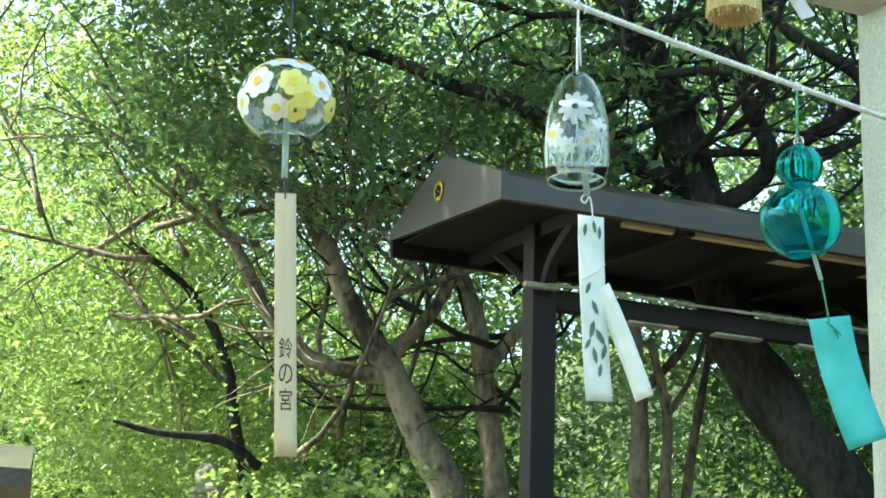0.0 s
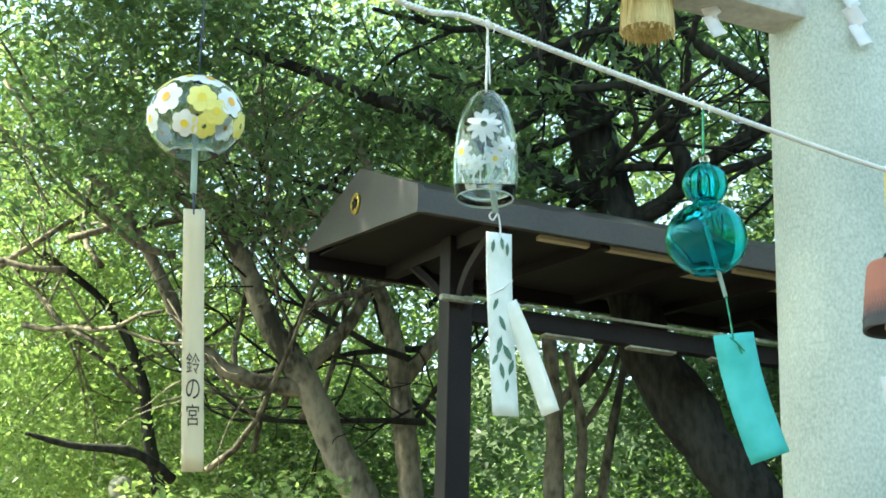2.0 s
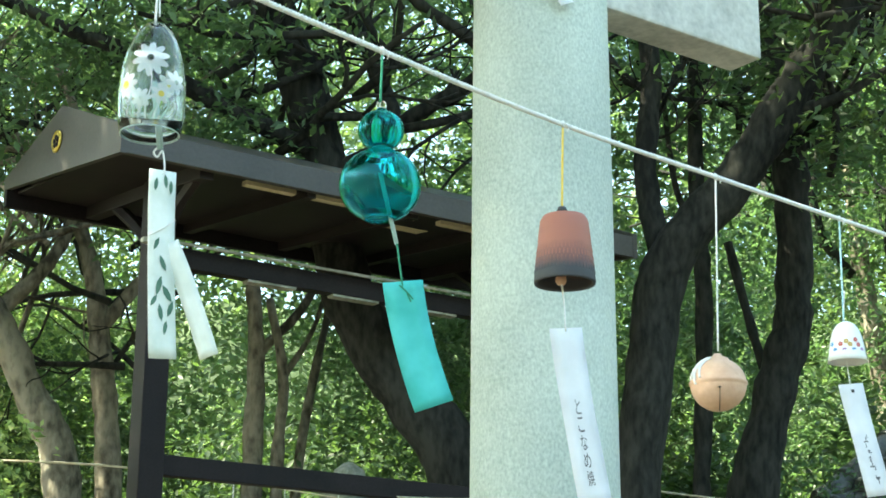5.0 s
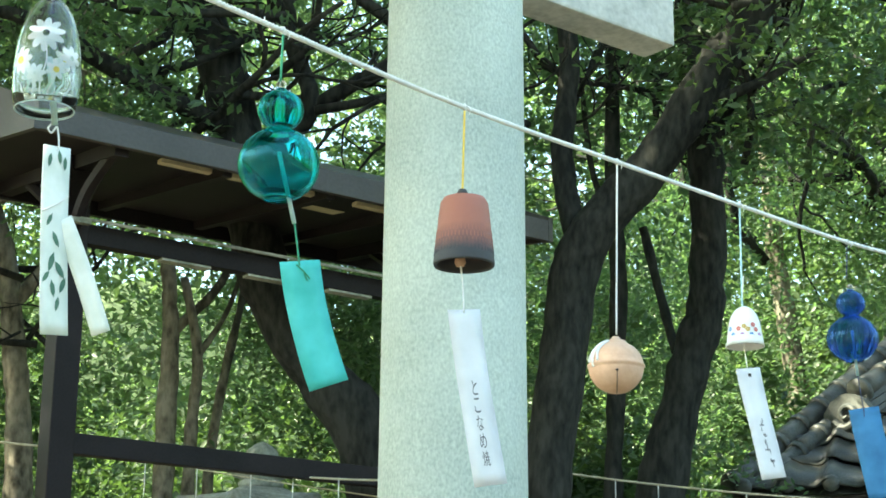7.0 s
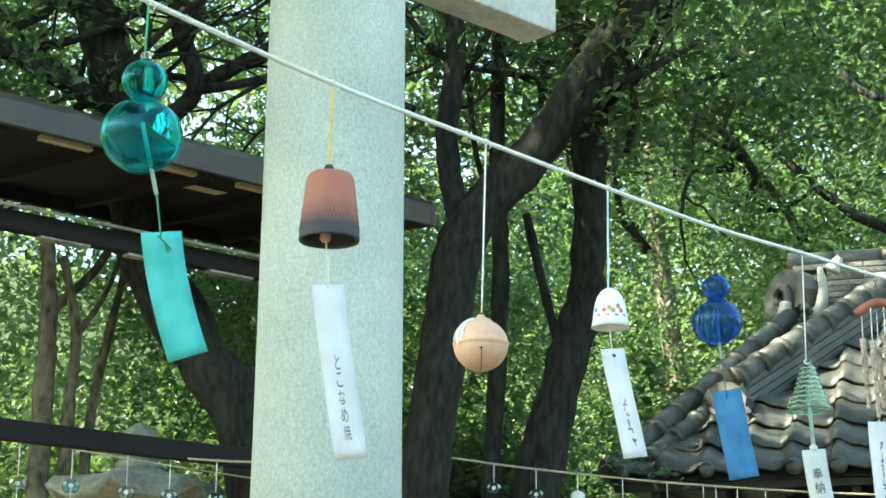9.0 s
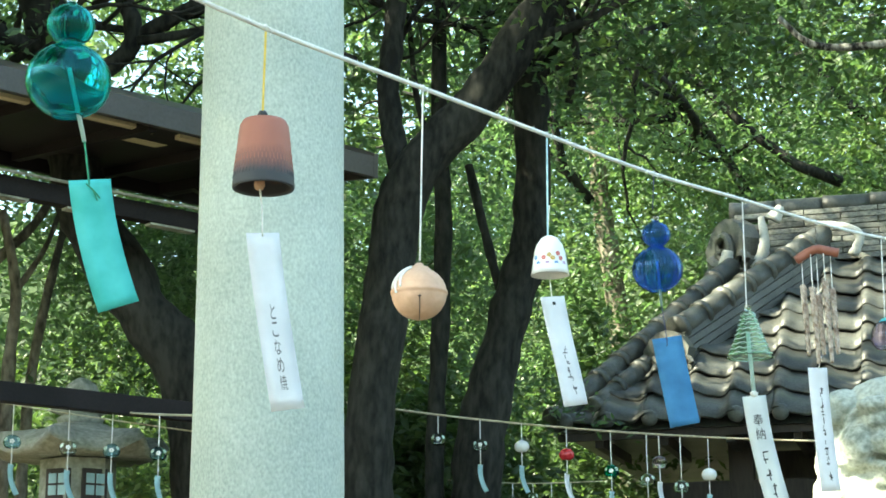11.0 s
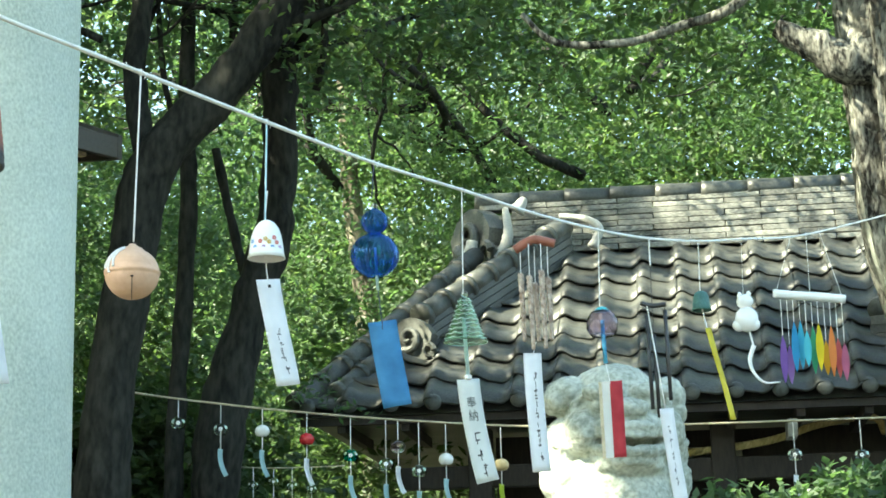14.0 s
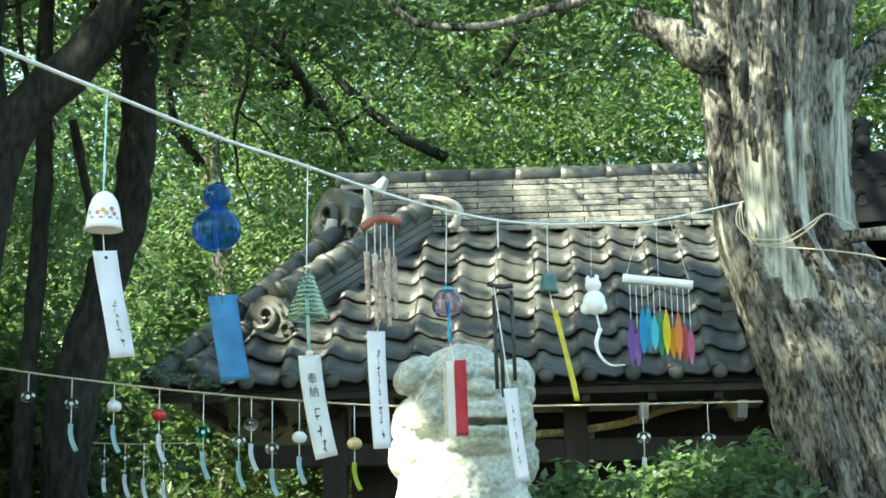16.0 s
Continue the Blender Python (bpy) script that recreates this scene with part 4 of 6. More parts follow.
GROVE = [o for o in scene.objects if o.get("category") == "tree"]
boughs(GROVE[0], [(-4.0, 9.2, 5.1), (-3.5, 9.4, 4.3), (-4.5, 8.9, 5.0), (-3.2, 9.5, 4.9), (-4.8, 9.4, 4.2), (-5.3, 9.6, 4.6), (-3.9, 9.6, 3.6)], 26, 0.022, 1.5, BARK_PALE)
boughs(GROVE[1], [(-2.9, 10.1, 4.2), (-2.3, 10.2, 5.0), (-3.3, 10.0, 5.2), (-2.6, 10.0, 3.6)], 14, 0.022, 1.4)
boughs(GROVE[3], [(-1.5, 9.4, 5.2), (-2.4, 8.7, 5.2), (-1.1, 9.3, 5.3), (-0.7, 9.2, 5.5), (-1.8, 9.4, 5.9)], 12, 0.03, 1.3)
boughs(GROVE[7], [(0.5, 9.6, 5.3), (1.3, 9.3, 5.1), (1.7, 9.3, 5.4), (0.3, 9.8, 4.9)], 8, 0.025, 1.2)
boughs(GROVE[8], [(1.4, 10.4, 5.2), (1.4, 10.4, 6.0)], 8, 0.025, 1.6)
boughs(GROVE[10], [(4.0, 17.5, 7.0), (6.0, 17.0, 7.5), (8.0, 16.5, 8.0), (3.0, 17.5, 6.0), (5.0, 17.2, 6.2)], 12, 0.06, 3.0)
# far woods
cs = np.concatenate([sprays(rng, -48, 48, 22, 28, 1.0, 9.5, 1700, 120, 0.75, -0.4), sprays(rng, -48, 48, 22, 28, 8.5, 16.0, 1250, 120, 0.75, 0.16), sprays(rng, 8, 48, 21.5, 24, 4.0, 13.0, 500, 130, 0.65, 0.0), sprays(rng, -48, 48, 29, 34, 0.5, 8.0, 520, 120, 0.9, -0.5)])
# low leaves whose dark colour stands for the shade between the trunks
low = np.concatenate([sprays(rng, -48, 14, 13.5, 18, 0.8, 4.6, 430, 150, 0.4, 0.05), sprays(rng, -1, 6.2, 11.6, 13.2, 0.9, 3.3, 120, 190, 0.26, 0.0)])
tagged(new("undergrowth", leaf_mesh("undergrowth", low.astype(np.float32), 0.11, LEAF_C, rng)), "evergreen undergrowth toned dark for shade between the trunks", "undergrowth", "", "stuff")
# unseen woods added behind the path, to darken what the glass reflects
back = sprays(rng, 58, 302, 11, 17, 0.4, 6.0, 800, 60, 0.6, -0.1)
tagged(new("woods_behind", leaf_mesh("woods_behind", back.astype(np.float32), 0.34, LEAF_A, rng)), "unseen evergreen woods added to close the grove behind the path", "woods", "", "stuff")
tagged(new("far_woods", leaf_mesh("far_woods", cs.astype(np.float32), 0.17, LEAF_M, rng)), "dense sunlit evergreen woods behind the shrine", "woods", "", "stuff")


def bush(label, sector, leaf, size, stem):
    x, y = stem
    ob = thing("bush", Matrix.Translation((x, y, ground_z(y))), label, "bush")
    cs = sprays(rng, *sector) - np.array((x, y, ground_z(y)))
    cr = new("crown", leaf_mesh("crown", cs.astype(np.float32), size, leaf, rng, 0.0, 0.5))
    cr.parent = ob
    for k in range(7):
        a = 0.9 * k
        bm = tube(bmesh.new(), glide([(0, 0, -0.1), (0.12 * math.cos(a), 0.12 * math.sin(a), 0.6), (0.4 * math.cos(a), 0.3 * math.sin(a), 1.1)], 5), (0.02, 0.006), 6)
        part("stem", bm, BARK_DARK, ob)


bush("glossy dark green camellia bush before the hall", (21.8, 29, 7.6, 8.4, 1.5, 2.26, 60, 120, 0.12, -0.2), LEAF_A, 0.066, (3.3, 7.3))
bush("bright green sprays of a low bush", (-23.6, -18, 8.2, 8.9, 2.3, 3.02, 40, 100, 0.13, -0.2), LEAF_B, 0.055, (-3.0, 7.9))
bush("bright green sprays at the lantern", (-6.4, -3.4, 9.9, 10.6, 1.6, 2.7, 40, 90, 0.14, -0.2), LEAF_B, 0.06, (-0.8, 10.2))

# ---- the rope and what hangs from it ----


def strands(bm, line, radii, pitch, step, count=3, segs=5, only=None):
    """A laid rope: strands that wind round a line."""
    pts_, total = [Vector(p) for p in line], 0.0
    dense, lens = [], []
    for a, b in zip(pts_, pts_[1:]):
        n = max(1, int((b - a).length / step))
        for k in range(n):
            dense.append(a.lerp(b, k / n))
            lens.append(total + (b - a).length * k / n)
        total += (b - a).length
    for s in (range(count) if only is None else (only,)):
        turn = []
        for p, q, d in zip(dense, dense[1:] + [dense[-1] * 2 - dense[-2]], lens):
            r = radii[0] + (radii[1] - radii[0]) * d / total
            way = (q - p).normalized()
            side = way.cross(Vector((0, 0, 1))).normalized()
            up = side.cross(way)
            a = 2 * math.pi * (d / pitch + s / count)
            turn.append(p + (side * math.cos(a) + up * math.sin(a)) * r * 0.52)
        tube(bm, turn, (radii[0] * 0.56, radii[1] * 0.56), segs)
    return bm


knots = [(-1.35, -0.22, 2.40), (-0.46, 1.05, 2.185), (-0.293, 1.287, 2.177), (-0.135, 1.51, 2.181), (0.031, 1.744, 2.191), (0.211, 2.0, 2.215), (0.396, 2.268, 2.242), (0.598, 2.55, 2.27), (0.812, 2.858, 2.315), (1.03, 3.168, 2.357), (1.274, 3.515, 2.414), (1.511, 3.855, 2.482), (1.79, 4.25, 2.576), (2.095, 4.685, 2.693), (2.71, 5.56, 2.935), (3.86, 7.10, 3.44)]
LINE = thing("rope", Matrix(), "white twisted rope strung from the gate to the old tree", "rope")
for k in range(3):
    part("strand", strands(bmesh.new(), glide(knots, 8), (0.0026, 0.0036), 0.014, 0.0022, 3, 5, k), ROPE, LINE, "", True)
for p in ((2.095, 4.685, 2.693), (2.71, 5.56, 2.935)):
    part("knot", lathe([(0, -0.006), (0.006, -0.003), (0.006, 0.003), (0, 0.006)], 8, None, Matrix.Translation(p)), ROPE, LINE)

TIE = thing("tied_rope_ends", Matrix(), "loops of old tan string tied round the trunk", "rope")
for k in range(3):
    part("loop", tube(bmesh.new(), glide([(3.83, 7.06, 3.43), (3.78 + 0.012 * k, 7.02, 3.37), (3.765 + 0.02 * k, 6.99, 3.29 - 0.015 * k), (3.82 + 0.015 * k, 6.95, 3.20 + 0.01 * k)], 6), 0.0036, 6), HEMP, TIE, "", True)
for dz in (0.0, 0.022):
    part("loop", tube(bmesh.new(), glide([(3.83, 6.95, 3.20 + dz), (3.93, 6.86, 3.19 + dz), (4.03, 6.80, 3.25 + dz), (4.128, 6.80, 3.325), (4.3, 6.86, 3.28)], 6), 0.0036, 6), HEMP, TIE, "", True)
part("loop", tube(bmesh.new(), glide([(3.84, 6.94, 3.19), (4.0, 6.82, 3.16), (4.22, 6.72, 3.125), (4.40, 6.65, 3.08), (4.7, 6.55, 3.05)], 6), 0.0036, 6), HEMP, TIE, "", True)
part("loop", tube(bmesh.new(), glide([(4.36, 6.62, 3.09), (4.38, 6.58, 2.98), (4.45, 6.55, 2.94), (4.53, 6.54, 3.0), (4.46, 6.57, 3.08)], 6), 0.0036, 6), HEMP, TIE, "", True)

RIM = surface("glass rim", (0.50, 0.66, 0.62), (0.66, 0.80, 0.76), 30, 0.1, 0)
TUBE = paper("pale hollow glass", (0.66, 0.80, 0.78), 0.6)
CLEAR = glass("clear glass", (0.965, 0.99, 0.98))
TEAL = glass("teal glass", (0.36, 0.87, 0.88))
COBALT = glass("cobalt glass", (0.44, 0.66, 0.97))
PALE_GREEN = glass("pale green glass", (0.86, 0.97, 0.89), 0.06)
PINK = glass("pink and turquoise glass", (0.90, 0.86, 0.93), 0.05)
WHITE = surface("white enamel paint", (0.78, 0.79, 0.78), (0.86, 0.86, 0.85), 20, 0.4, 0)
YELLOW = surface("yellow enamel paint", (0.78, 0.60, 0.05), (0.85, 0.70, 0.12), 20, 0.4, 0)
PALE_YELLOW = surface("pale yellow enamel paint", (0.80, 0.72, 0.18), (0.86, 0.80, 0.30), 20, 0.4, 0)
ORANGE = surface("orange enamel paint", (0.80, 0.38, 0.03), (0.85, 0.45, 0.05), 20, 0.4, 0)
LEAF_PAINT = surface("pale green enamel paint", (0.45, 0.62, 0.52), (0.60, 0.75, 0.66), 20, 0.4, 0)
PORCELAIN = surface("white porcelain", (0.80, 0.80, 0.79), (0.86, 0.86, 0.86), 12, 0.18, 0.02)
BISQUE = surface("unglazed pale terracotta", (0.60, 0.36, 0.24), (0.74, 0.48, 0.34), 14, 0.75, 0.15, 120)
IRON = surface("blackened iron", (0.02, 0.02, 0.022), (0.05, 0.05, 0.052), 20, 0.5, 0.2)
GREEN_IRON = surface("green cast iron", (0.03, 0.10, 0.09), (0.07, 0.19, 0.17), 25, 0.55, 0.3, 160)
REDWOOD = surface("red-brown lacquered wood", (0.22, 0.07, 0.04), (0.34, 0.12, 0.08), 12, 0.5, 0.1)
BRAID = surface("brown and white braid", (0.25, 0.17, 0.13), (0.66, 0.56, 0.48), 110, 0.9, 0.4)
INK = surface("black ink", (0.012, 0.012, 0.012), (0.03, 0.03, 0.03), 30, 0.7, 0)
FADED_INK = surface("grey ink", (0.10, 0.10, 0.11), (0.18, 0.18, 0.19), 30, 0.7, 0)
GREEN_CORD = surface("green cord", (0.03, 0.22, 0.12), (0.06, 0.34, 0.20), 60, 0.85, 0.2)
YELLOW_CORD = surface("yellow cord", (0.70, 0.48, 0.08), (0.82, 0.60, 0.14), 60, 0.85, 0.2)
BLUE_CORD = surface("pale blue cord", (0.35, 0.60, 0.70), (0.50, 0.72, 0.80), 60, 0.85, 0.2)
DARK_CORD = surface("dark blue cord", (0.03, 0.04, 0.08), (0.07, 0.08, 0.14), 60, 0.85, 0.2)
WOOD_TAG = surface("pale planed wood", (0.54, 0.44, 0.27), (0.66, 0.56, 0.37), 10, 0.6, 0.1, 120, 0, (1, 1, 0.1))
WHITE_PAPER = paper("white paper", (0.92, 0.92, 0.95), 0.25)
GREY_PAPER = paper("soft white paper", (0.82, 0.84, 0.82), 0.25)
TEAL_PAPER = paper("teal card", (0.07, 0.62, 0.55), 0.3, (0.14, 0.74, 0.72))
BLUE_PAPER = paper("blue card", (0.05, 0.24, 0.50), 0.3, (0.08, 0.33, 0.62))
YELLOW_PAPER = paper("yellow card", (0.72, 0.58, 0.04), 0.3, (0.80, 0.68, 0.08))
RED_PAPER = paper("red card", (0.52, 0.03, 0.05), 0.25, (0.60, 0.05, 0.07))
LIME_PAPER = paper("lime card", (0.52, 0.62, 0.05), 0.3)
PALE_BLUE_PAPER = paper("pale blue paper", (0.50, 0.72, 0.75), 0.35)
# terracotta bell: red above, smoked dark towards its rim
FIRED = bpy.data.materials.new("red clay smoked grey at the rim")
FIRED.use_nodes = True
nt = FIRED.node_tree
co, sp, nz, ad, rp, bp = [nt.nodes.new("ShaderNode" + k) for k in ("TexCoord", "SeparateXYZ", "TexNoise", "Math", "ValToRGB", "Bump")]
nt.links.new(co.outputs["Generated"], sp.inputs[0])
nt.links.new(co.outputs["Object"], nz.inputs[0])
nz.inputs["Scale"].default_value, nz.inputs["Detail"].default_value = 90, 5
ad.operation = "MULTIPLY_ADD"
ad.inputs[1].default_value = 0.16
nt.links.new(nz.outputs[0], ad.inputs[0])
nt.links.new(sp.outputs[2], ad.inputs[2])
rp.color_ramp.elements[0].position, rp.color_ramp.elements[0].color = 0.22, (0.045, 0.045, 0.05, 1)
rp.color_ramp.elements[1].position, rp.color_ramp.elements[1].color = 0.62, (0.38, 0.135, 0.09, 1)
nt.links.new(ad.outputs[0], rp.inputs[0])
nt.links.new(rp.outputs[0], nt.nodes["Principled BSDF"].inputs["Base Color"])
nt.nodes["Principled BSDF"].inputs["Roughness"].default_value = 0.6
bp.inputs["Strength"].default_value, bp.inputs["Distance"].default_value = 0.3, 0.002
nt.links.new(nz.outputs[0], bp.inputs["Height"])
nt.links.new(bp.outputs[0], nt.nodes["Principled BSDF"].inputs["Normal"])

ROW = "wind chimes on the white rope"


def chime(at_, label, group=ROW):
    """A chime's empty at its knot, turned to the path: x to the right, y away, z up."""
    x, y, z = at_
    return thing("wind_chime", pose(x, y, z, 0, 0, -math.degrees(math.atan2(x, y))), label, "wind chime", group)


def cord(parent, a, b, material, r=0.0009, bow=0.0, name="cord"):
    a, b = Vector(a), Vector(b)
    mid = (a + b) / 2 + Vector((bow, 0, 0))
    return part(name, tube(bmesh.new(), glide([a, mid, b], 4), r, 6), material, parent, "", True)


def hitch(parent, r=0.0042, material=None):
    """The loop and loose ends by which a cord is tied to the rope."""
    bm = lathe([(r - 0.0012, -0.002), (r, -0.0012), (r, 0.0012), (r - 0.0012, 0.002)], 12, None, pose(0, 0, 0, 0, 90, -20), True)
    tube(bm, glide([(-0.002, -r, 0), (-0.010, -r, 0.004), (-0.016, -r, 0.003), (-0.018, -r, 0.012)], 4), 0.0006, 5)
    tube(bm, glide([(0.002, -r, 0), (0.006, -r, -0.004), (0.005, -r, -0.010)], 4), 0.0006, 5)
    return part("hitch", bm, material or WHITE_CORD, parent, "", True)


def shell(parent, profile, thick, material, name="glass_bell", label="", segs=40, z=0.0):
    """A blown body with an outer and an inner wall."""
    inner = [(max(r - thick, 0.0008), h) for r, h in profile[::-1]]
    return part(name, lathe([(r, h + z) for r, h in list(profile) + inner], segs, None, Matrix(), True), material, parent, label, True)


def ball_profile(r, h, n=14, open_at=0.45, top_at=0.03):
    """Half outline of a squashed ball, from the top down to its mouth."""
    out = []
    for k in range(n + 1):
        a = math.pi * (top_at + (1 - open_at * 0.5 - top_at) * k / n)
        out.append((r * math.sin(a), h * math.cos(a)))
    return out


def strip(parent, top, width, length, material, lean=0.0, curl=0.0, turn=0.0, name="paper_strip", label="", thick=0.0006):
    """A hanging strip: lean and curl in degrees, to the right; turn: about its own length. Returns it and its place function."""
    n = 14
    rows2, place = [], []
    p, a = Vector(top), radians(lean)
    for k in range(n + 1):
        place.append((p.copy(), a))
        p = p + Vector((math.sin(a), 0, -math.cos(a))) * (length / n)
        a += radians(curl) / n
    bm = bmesh.new()

    def at2(u, v, lift=0.0):
        """u across (-0.5 to 0.5), v down (0 to 1)."""
        k = min(int(v * n), n - 1)
        q = place[k][0].lerp(place[k + 1][0], v * n - k)
        aa = place[k][1]
        tt = radians(turn)
        across = Vector((math.cos(aa) * math.cos(tt), math.sin(tt), math.sin(aa) * math.cos(tt)))
        out = Vector((math.sin(tt), -math.cos(tt), 0))
        wave = 0.02 * width * math.sin(7 * v + 5 * u)
        return q + across * u * width + out * (lift + wave)

    for k in range(n + 1):
        rows2.append([bm.verts.new(at2(u, k / n, lift)) for u, lift in ((-0.5, thick / 2), (-0.17, thick / 2), (0.17, thick / 2), (0.5, thick / 2), (0.5, -thick / 2), (0.17, -thick / 2), (-0.17, -thick / 2), (-0.5, -thick / 2))])
    for a_, b_ in zip(rows2, rows2[1:]):
        for k in range(8):
            bm.faces.new((a_[k], a_[(k + 1) % 8], b_[(k + 1) % 8], b_[k]))
    bm.faces.new(rows2[0])
    bm.faces.new(rows2[-1])
    ob = part(name, bm, material, parent, label, True)
    return ob, at2


def patch(at2, u0, u1, v0, v1, lift=0.0008):
    """A flat patch on a strip, bent with it."""
    bm = bmesh.new()
    g = [[bm.verts.new(at2(u0 + (u1 - u0) * i, v0 + (v1 - v0) * j / 4, lift)) for i in (0, 1)] for j in range(5)]
    for a_, b_ in zip(g, g[1:]):
        bm.faces.new((a_[0], a_[1], b_[1], b_[0]))
    return bm


def bars(sheet, at2, v0, v1, count, u=0.0, w=0.34, material=None):
    """Writing that cannot be read: short bars in a column."""
    for k in range(count):
        v = v0 + (v1 - v0) * k / count
        h = (v1 - v0) / count
        for du, dv, dw, dh in [(random.uniform(-0.25, 0.25), random.uniform(0.05, 0.75), *((random.uniform(0.35, 0.7), 0.09) if i_ % 2 else (0.12, random.uniform(0.25, 0.5)))) for i_ in range(5)]:
            part("ink_bar", patch(at2, u + du * w - dw * w / 2, u + du * w + dw * w / 2, v + dv * h, v + (dv + dh) * h), material or INK, sheet)


def letters(sheet, at2, text, v0, v1, width, u=0.0, material=None):
    """Readable characters, one below the other, bent onto the strip."""
    n = len(text)
    for k, ch in enumerate(text):
        cu = bpy.data.curves.new("lettering", "FONT")
        cu.body, cu.size, cu.align_x, cu.align_y = ch, 1.0, "CENTER", "CENTER"
        tmp = bpy.data.objects.new("lettering", cu)
        scene.collection.objects.link(tmp)
        bpy.context.view_layer.update()
        me = bpy.data.meshes.new_from_object(tmp.evaluated_get(bpy.context.evaluated_depsgraph_get()))
        bpy.data.objects.remove(tmp)
        if not len(me.vertices):
            continue
        cs = [v.co.copy() for v in me.vertices]
        x0, x1, y0, y1 = min(c.x for c in cs), max(c.x for c in cs), min(c.y for c in cs), max(c.y for c in cs)
        s = max(x1 - x0, y1 - y0)
        hv = (v1 - v0) / n
        for v, c in zip(me.vertices, cs):
            v.co = at2(u + (c.x - (x0 + x1) / 2) / s * width, v0 + hv * (k + 0.5) - (c.y - (y0 + y1) / 2) / s * hv * 0.84, 0.0009)
        me.materials.clear()
        me.materials.append(material or INK)
        ob = new("lettering", me)
        ob.parent = sheet


def on_ball(r, h, lon, lat, lift=1.015):
    """A point and an across/up frame on a squashed ball; lon 0 faces the path."""
    a, b = radians(lon), radians(lat)
    p = Vector((r * math.cos(b) * math.sin(a), -r * math.cos(b) * math.cos(a), h * math.sin(b))) * lift
    across = Vector((math.cos(a), math.sin(a), 0))
    nrm = Vector((math.cos(b) * math.sin(a) / r, -math.cos(b) * math.cos(a) / r, math.sin(b) / h)).normalized()
    return p, across, nrm.cross(across) * -1, nrm


def flower(parent, r, h, lon, lat, size, petal, heart, petals=6, z=0.0, slim=0.5, label=""):
    """A painted flower on the glass: petals round a heart."""
    p, ax, up, nrm = on_ball(r, h, lon, lat)
    p = p + Vector((0, 0, z))
    bm = bmesh.new()
    for k in range(petals):
        a = 2 * math.pi * k / petals + lon
        d = ax * math.cos(a) + up * math.sin(a)
        e = ax * -math.sin(a) + up * math.cos(a)
        ring = []
        for j in range(10):
            t = 2 * math.pi * j / 10
            q = d * size * (0.58 + 0.42 * math.cos(t)) + e * size * slim * math.sin(t)
            q -= nrm * (q.length ** 2) / (2.0 * r)
            ring.append(bm.verts.new(p + q))
        bm.faces.new(ring)
    ob = part("painted_flower", bm, petal, parent, label)
    if heart:
        bm = bmesh.new()
        bm.faces.new([bm.verts.new(p + nrm * 0.0004 + (ax * math.cos(t) + up * math.sin(t)) * size * 0.30) for t in [0.6 * k for k in range(10)]])
        part("flower_heart", bm, heart, ob)
    return ob


# round glass chime with painted daisies
c = chime((-0.452, 1.055, 2.178), "round clear glass chime painted with white and yellow daisies")
cord(c, (0, 0, 0), (0, 0, -0.135), DARK_CORD, 0.0006)
hitch(c)
g = shell(c, ball_profile(0.0345, 0.0305, 16, 0.26), 0.0010, CLEAR, z=-0.168)
for lon, lat, s, pm, hm in ((-38, 8, 0.0125, WHITE, ORANGE), (20, 48, 0.0120, WHITE, ORANGE), (-16, 50, 0.0110, WHITE, YELLOW), (6, 6, 0.0110, PALE_YELLOW, YELLOW), (44, 10, 0.0115, WHITE, ORANGE), (24, -10, 0.0100, PALE_YELLOW, YELLOW), (12, -32, 0.0095, PALE_YELLOW, None),
                            (-14, -30, 0.0100, WHITE, YELLOW), (-68, -14, 0.0105, WHITE, YELLOW), (72, 34, 0.0100, WHITE, YELLOW), (-60, 42, 0.0095, PALE_YELLOW, None), (70, -14, 0.0105, PALE_YELLOW, None), (140, 10, 0.0105, WHITE, ORANGE), (180, 30, 0.010, PALE_YELLOW, None), (225, -5, 0.0105, WHITE, ORANGE), (265, 20, 0.010, WHITE, YELLOW)):
    flower(g, 0.0345, 0.0305, lon, lat, s, pm, hm, 6, -0.168, 0.42)
part("clapper_tube", tube(bmesh.new(), [(0.0005, 0, -0.170), (0.002, 0, -0.224)], 0.0024, 12), TUBE, c, "glass clapper tube", True)
cord(c, (0.002, 0, -0.222), (0.0035, 0, -0.240), DARK_CORD, 0.0008)
sheet, f2 = strip(c, (0.0035, 0, -0.236), 0.0150, 0.186, WOOD_TAG, 3.2, 0.5, 8, "wooden_strip", "long pale wooden strip with brush writing", 0.0009)
letters(sheet, f2, "鈴の宮", 0.55, 0.84, 0.62)

# tall clear chime with white daisies
c = chime((-0.293, 1.287, 2.177), "tall clear glass chime with painted white daisies, forked strip")
hitch(c)
cord(c, (0, 0, 0), (-0.0005, 0, -0.063), WHITE_CORD, 0.0011)
cord(c, (0.001, 0, -0.02), (0.0025, 0, -0.055), WHITE_CORD, 0.0008)
egg = [(0.0025, 0.0485), (0.008, 0.0465), (0.0135, 0.041), (0.0185, 0.032), (0.0225, 0.020), (0.0252, 0.006), (0.0266, -0.010), (0.0268, -0.024), (0.0258, -0.036), (0.0238, -0.0465)]
g = shell(c, egg, 0.0011, CLEAR, z=-0.110)
flower(g, 0.0245, 0.060, -4, 9, 0.0150, WHITE, None, 10, -0.110, 0.20)
flower(g, 0.0265, 0.060, -48, -12, 0.0110, WHITE, YELLOW, 8, -0.110, 0.26)
flower(g, 0.0268, 0.060, -18, -24, 0.0085, WHITE, None, 7, -0.110, 0.25)
flower(g, 0.0268, 0.060, 18, -20, 0.0085, WHITE, YELLOW, 7, -0.110, 0.25)
flower(g, 0.0265, 0.060, 46, -8, 0.0105, WHITE, None, 7, -0.110, 0.26)
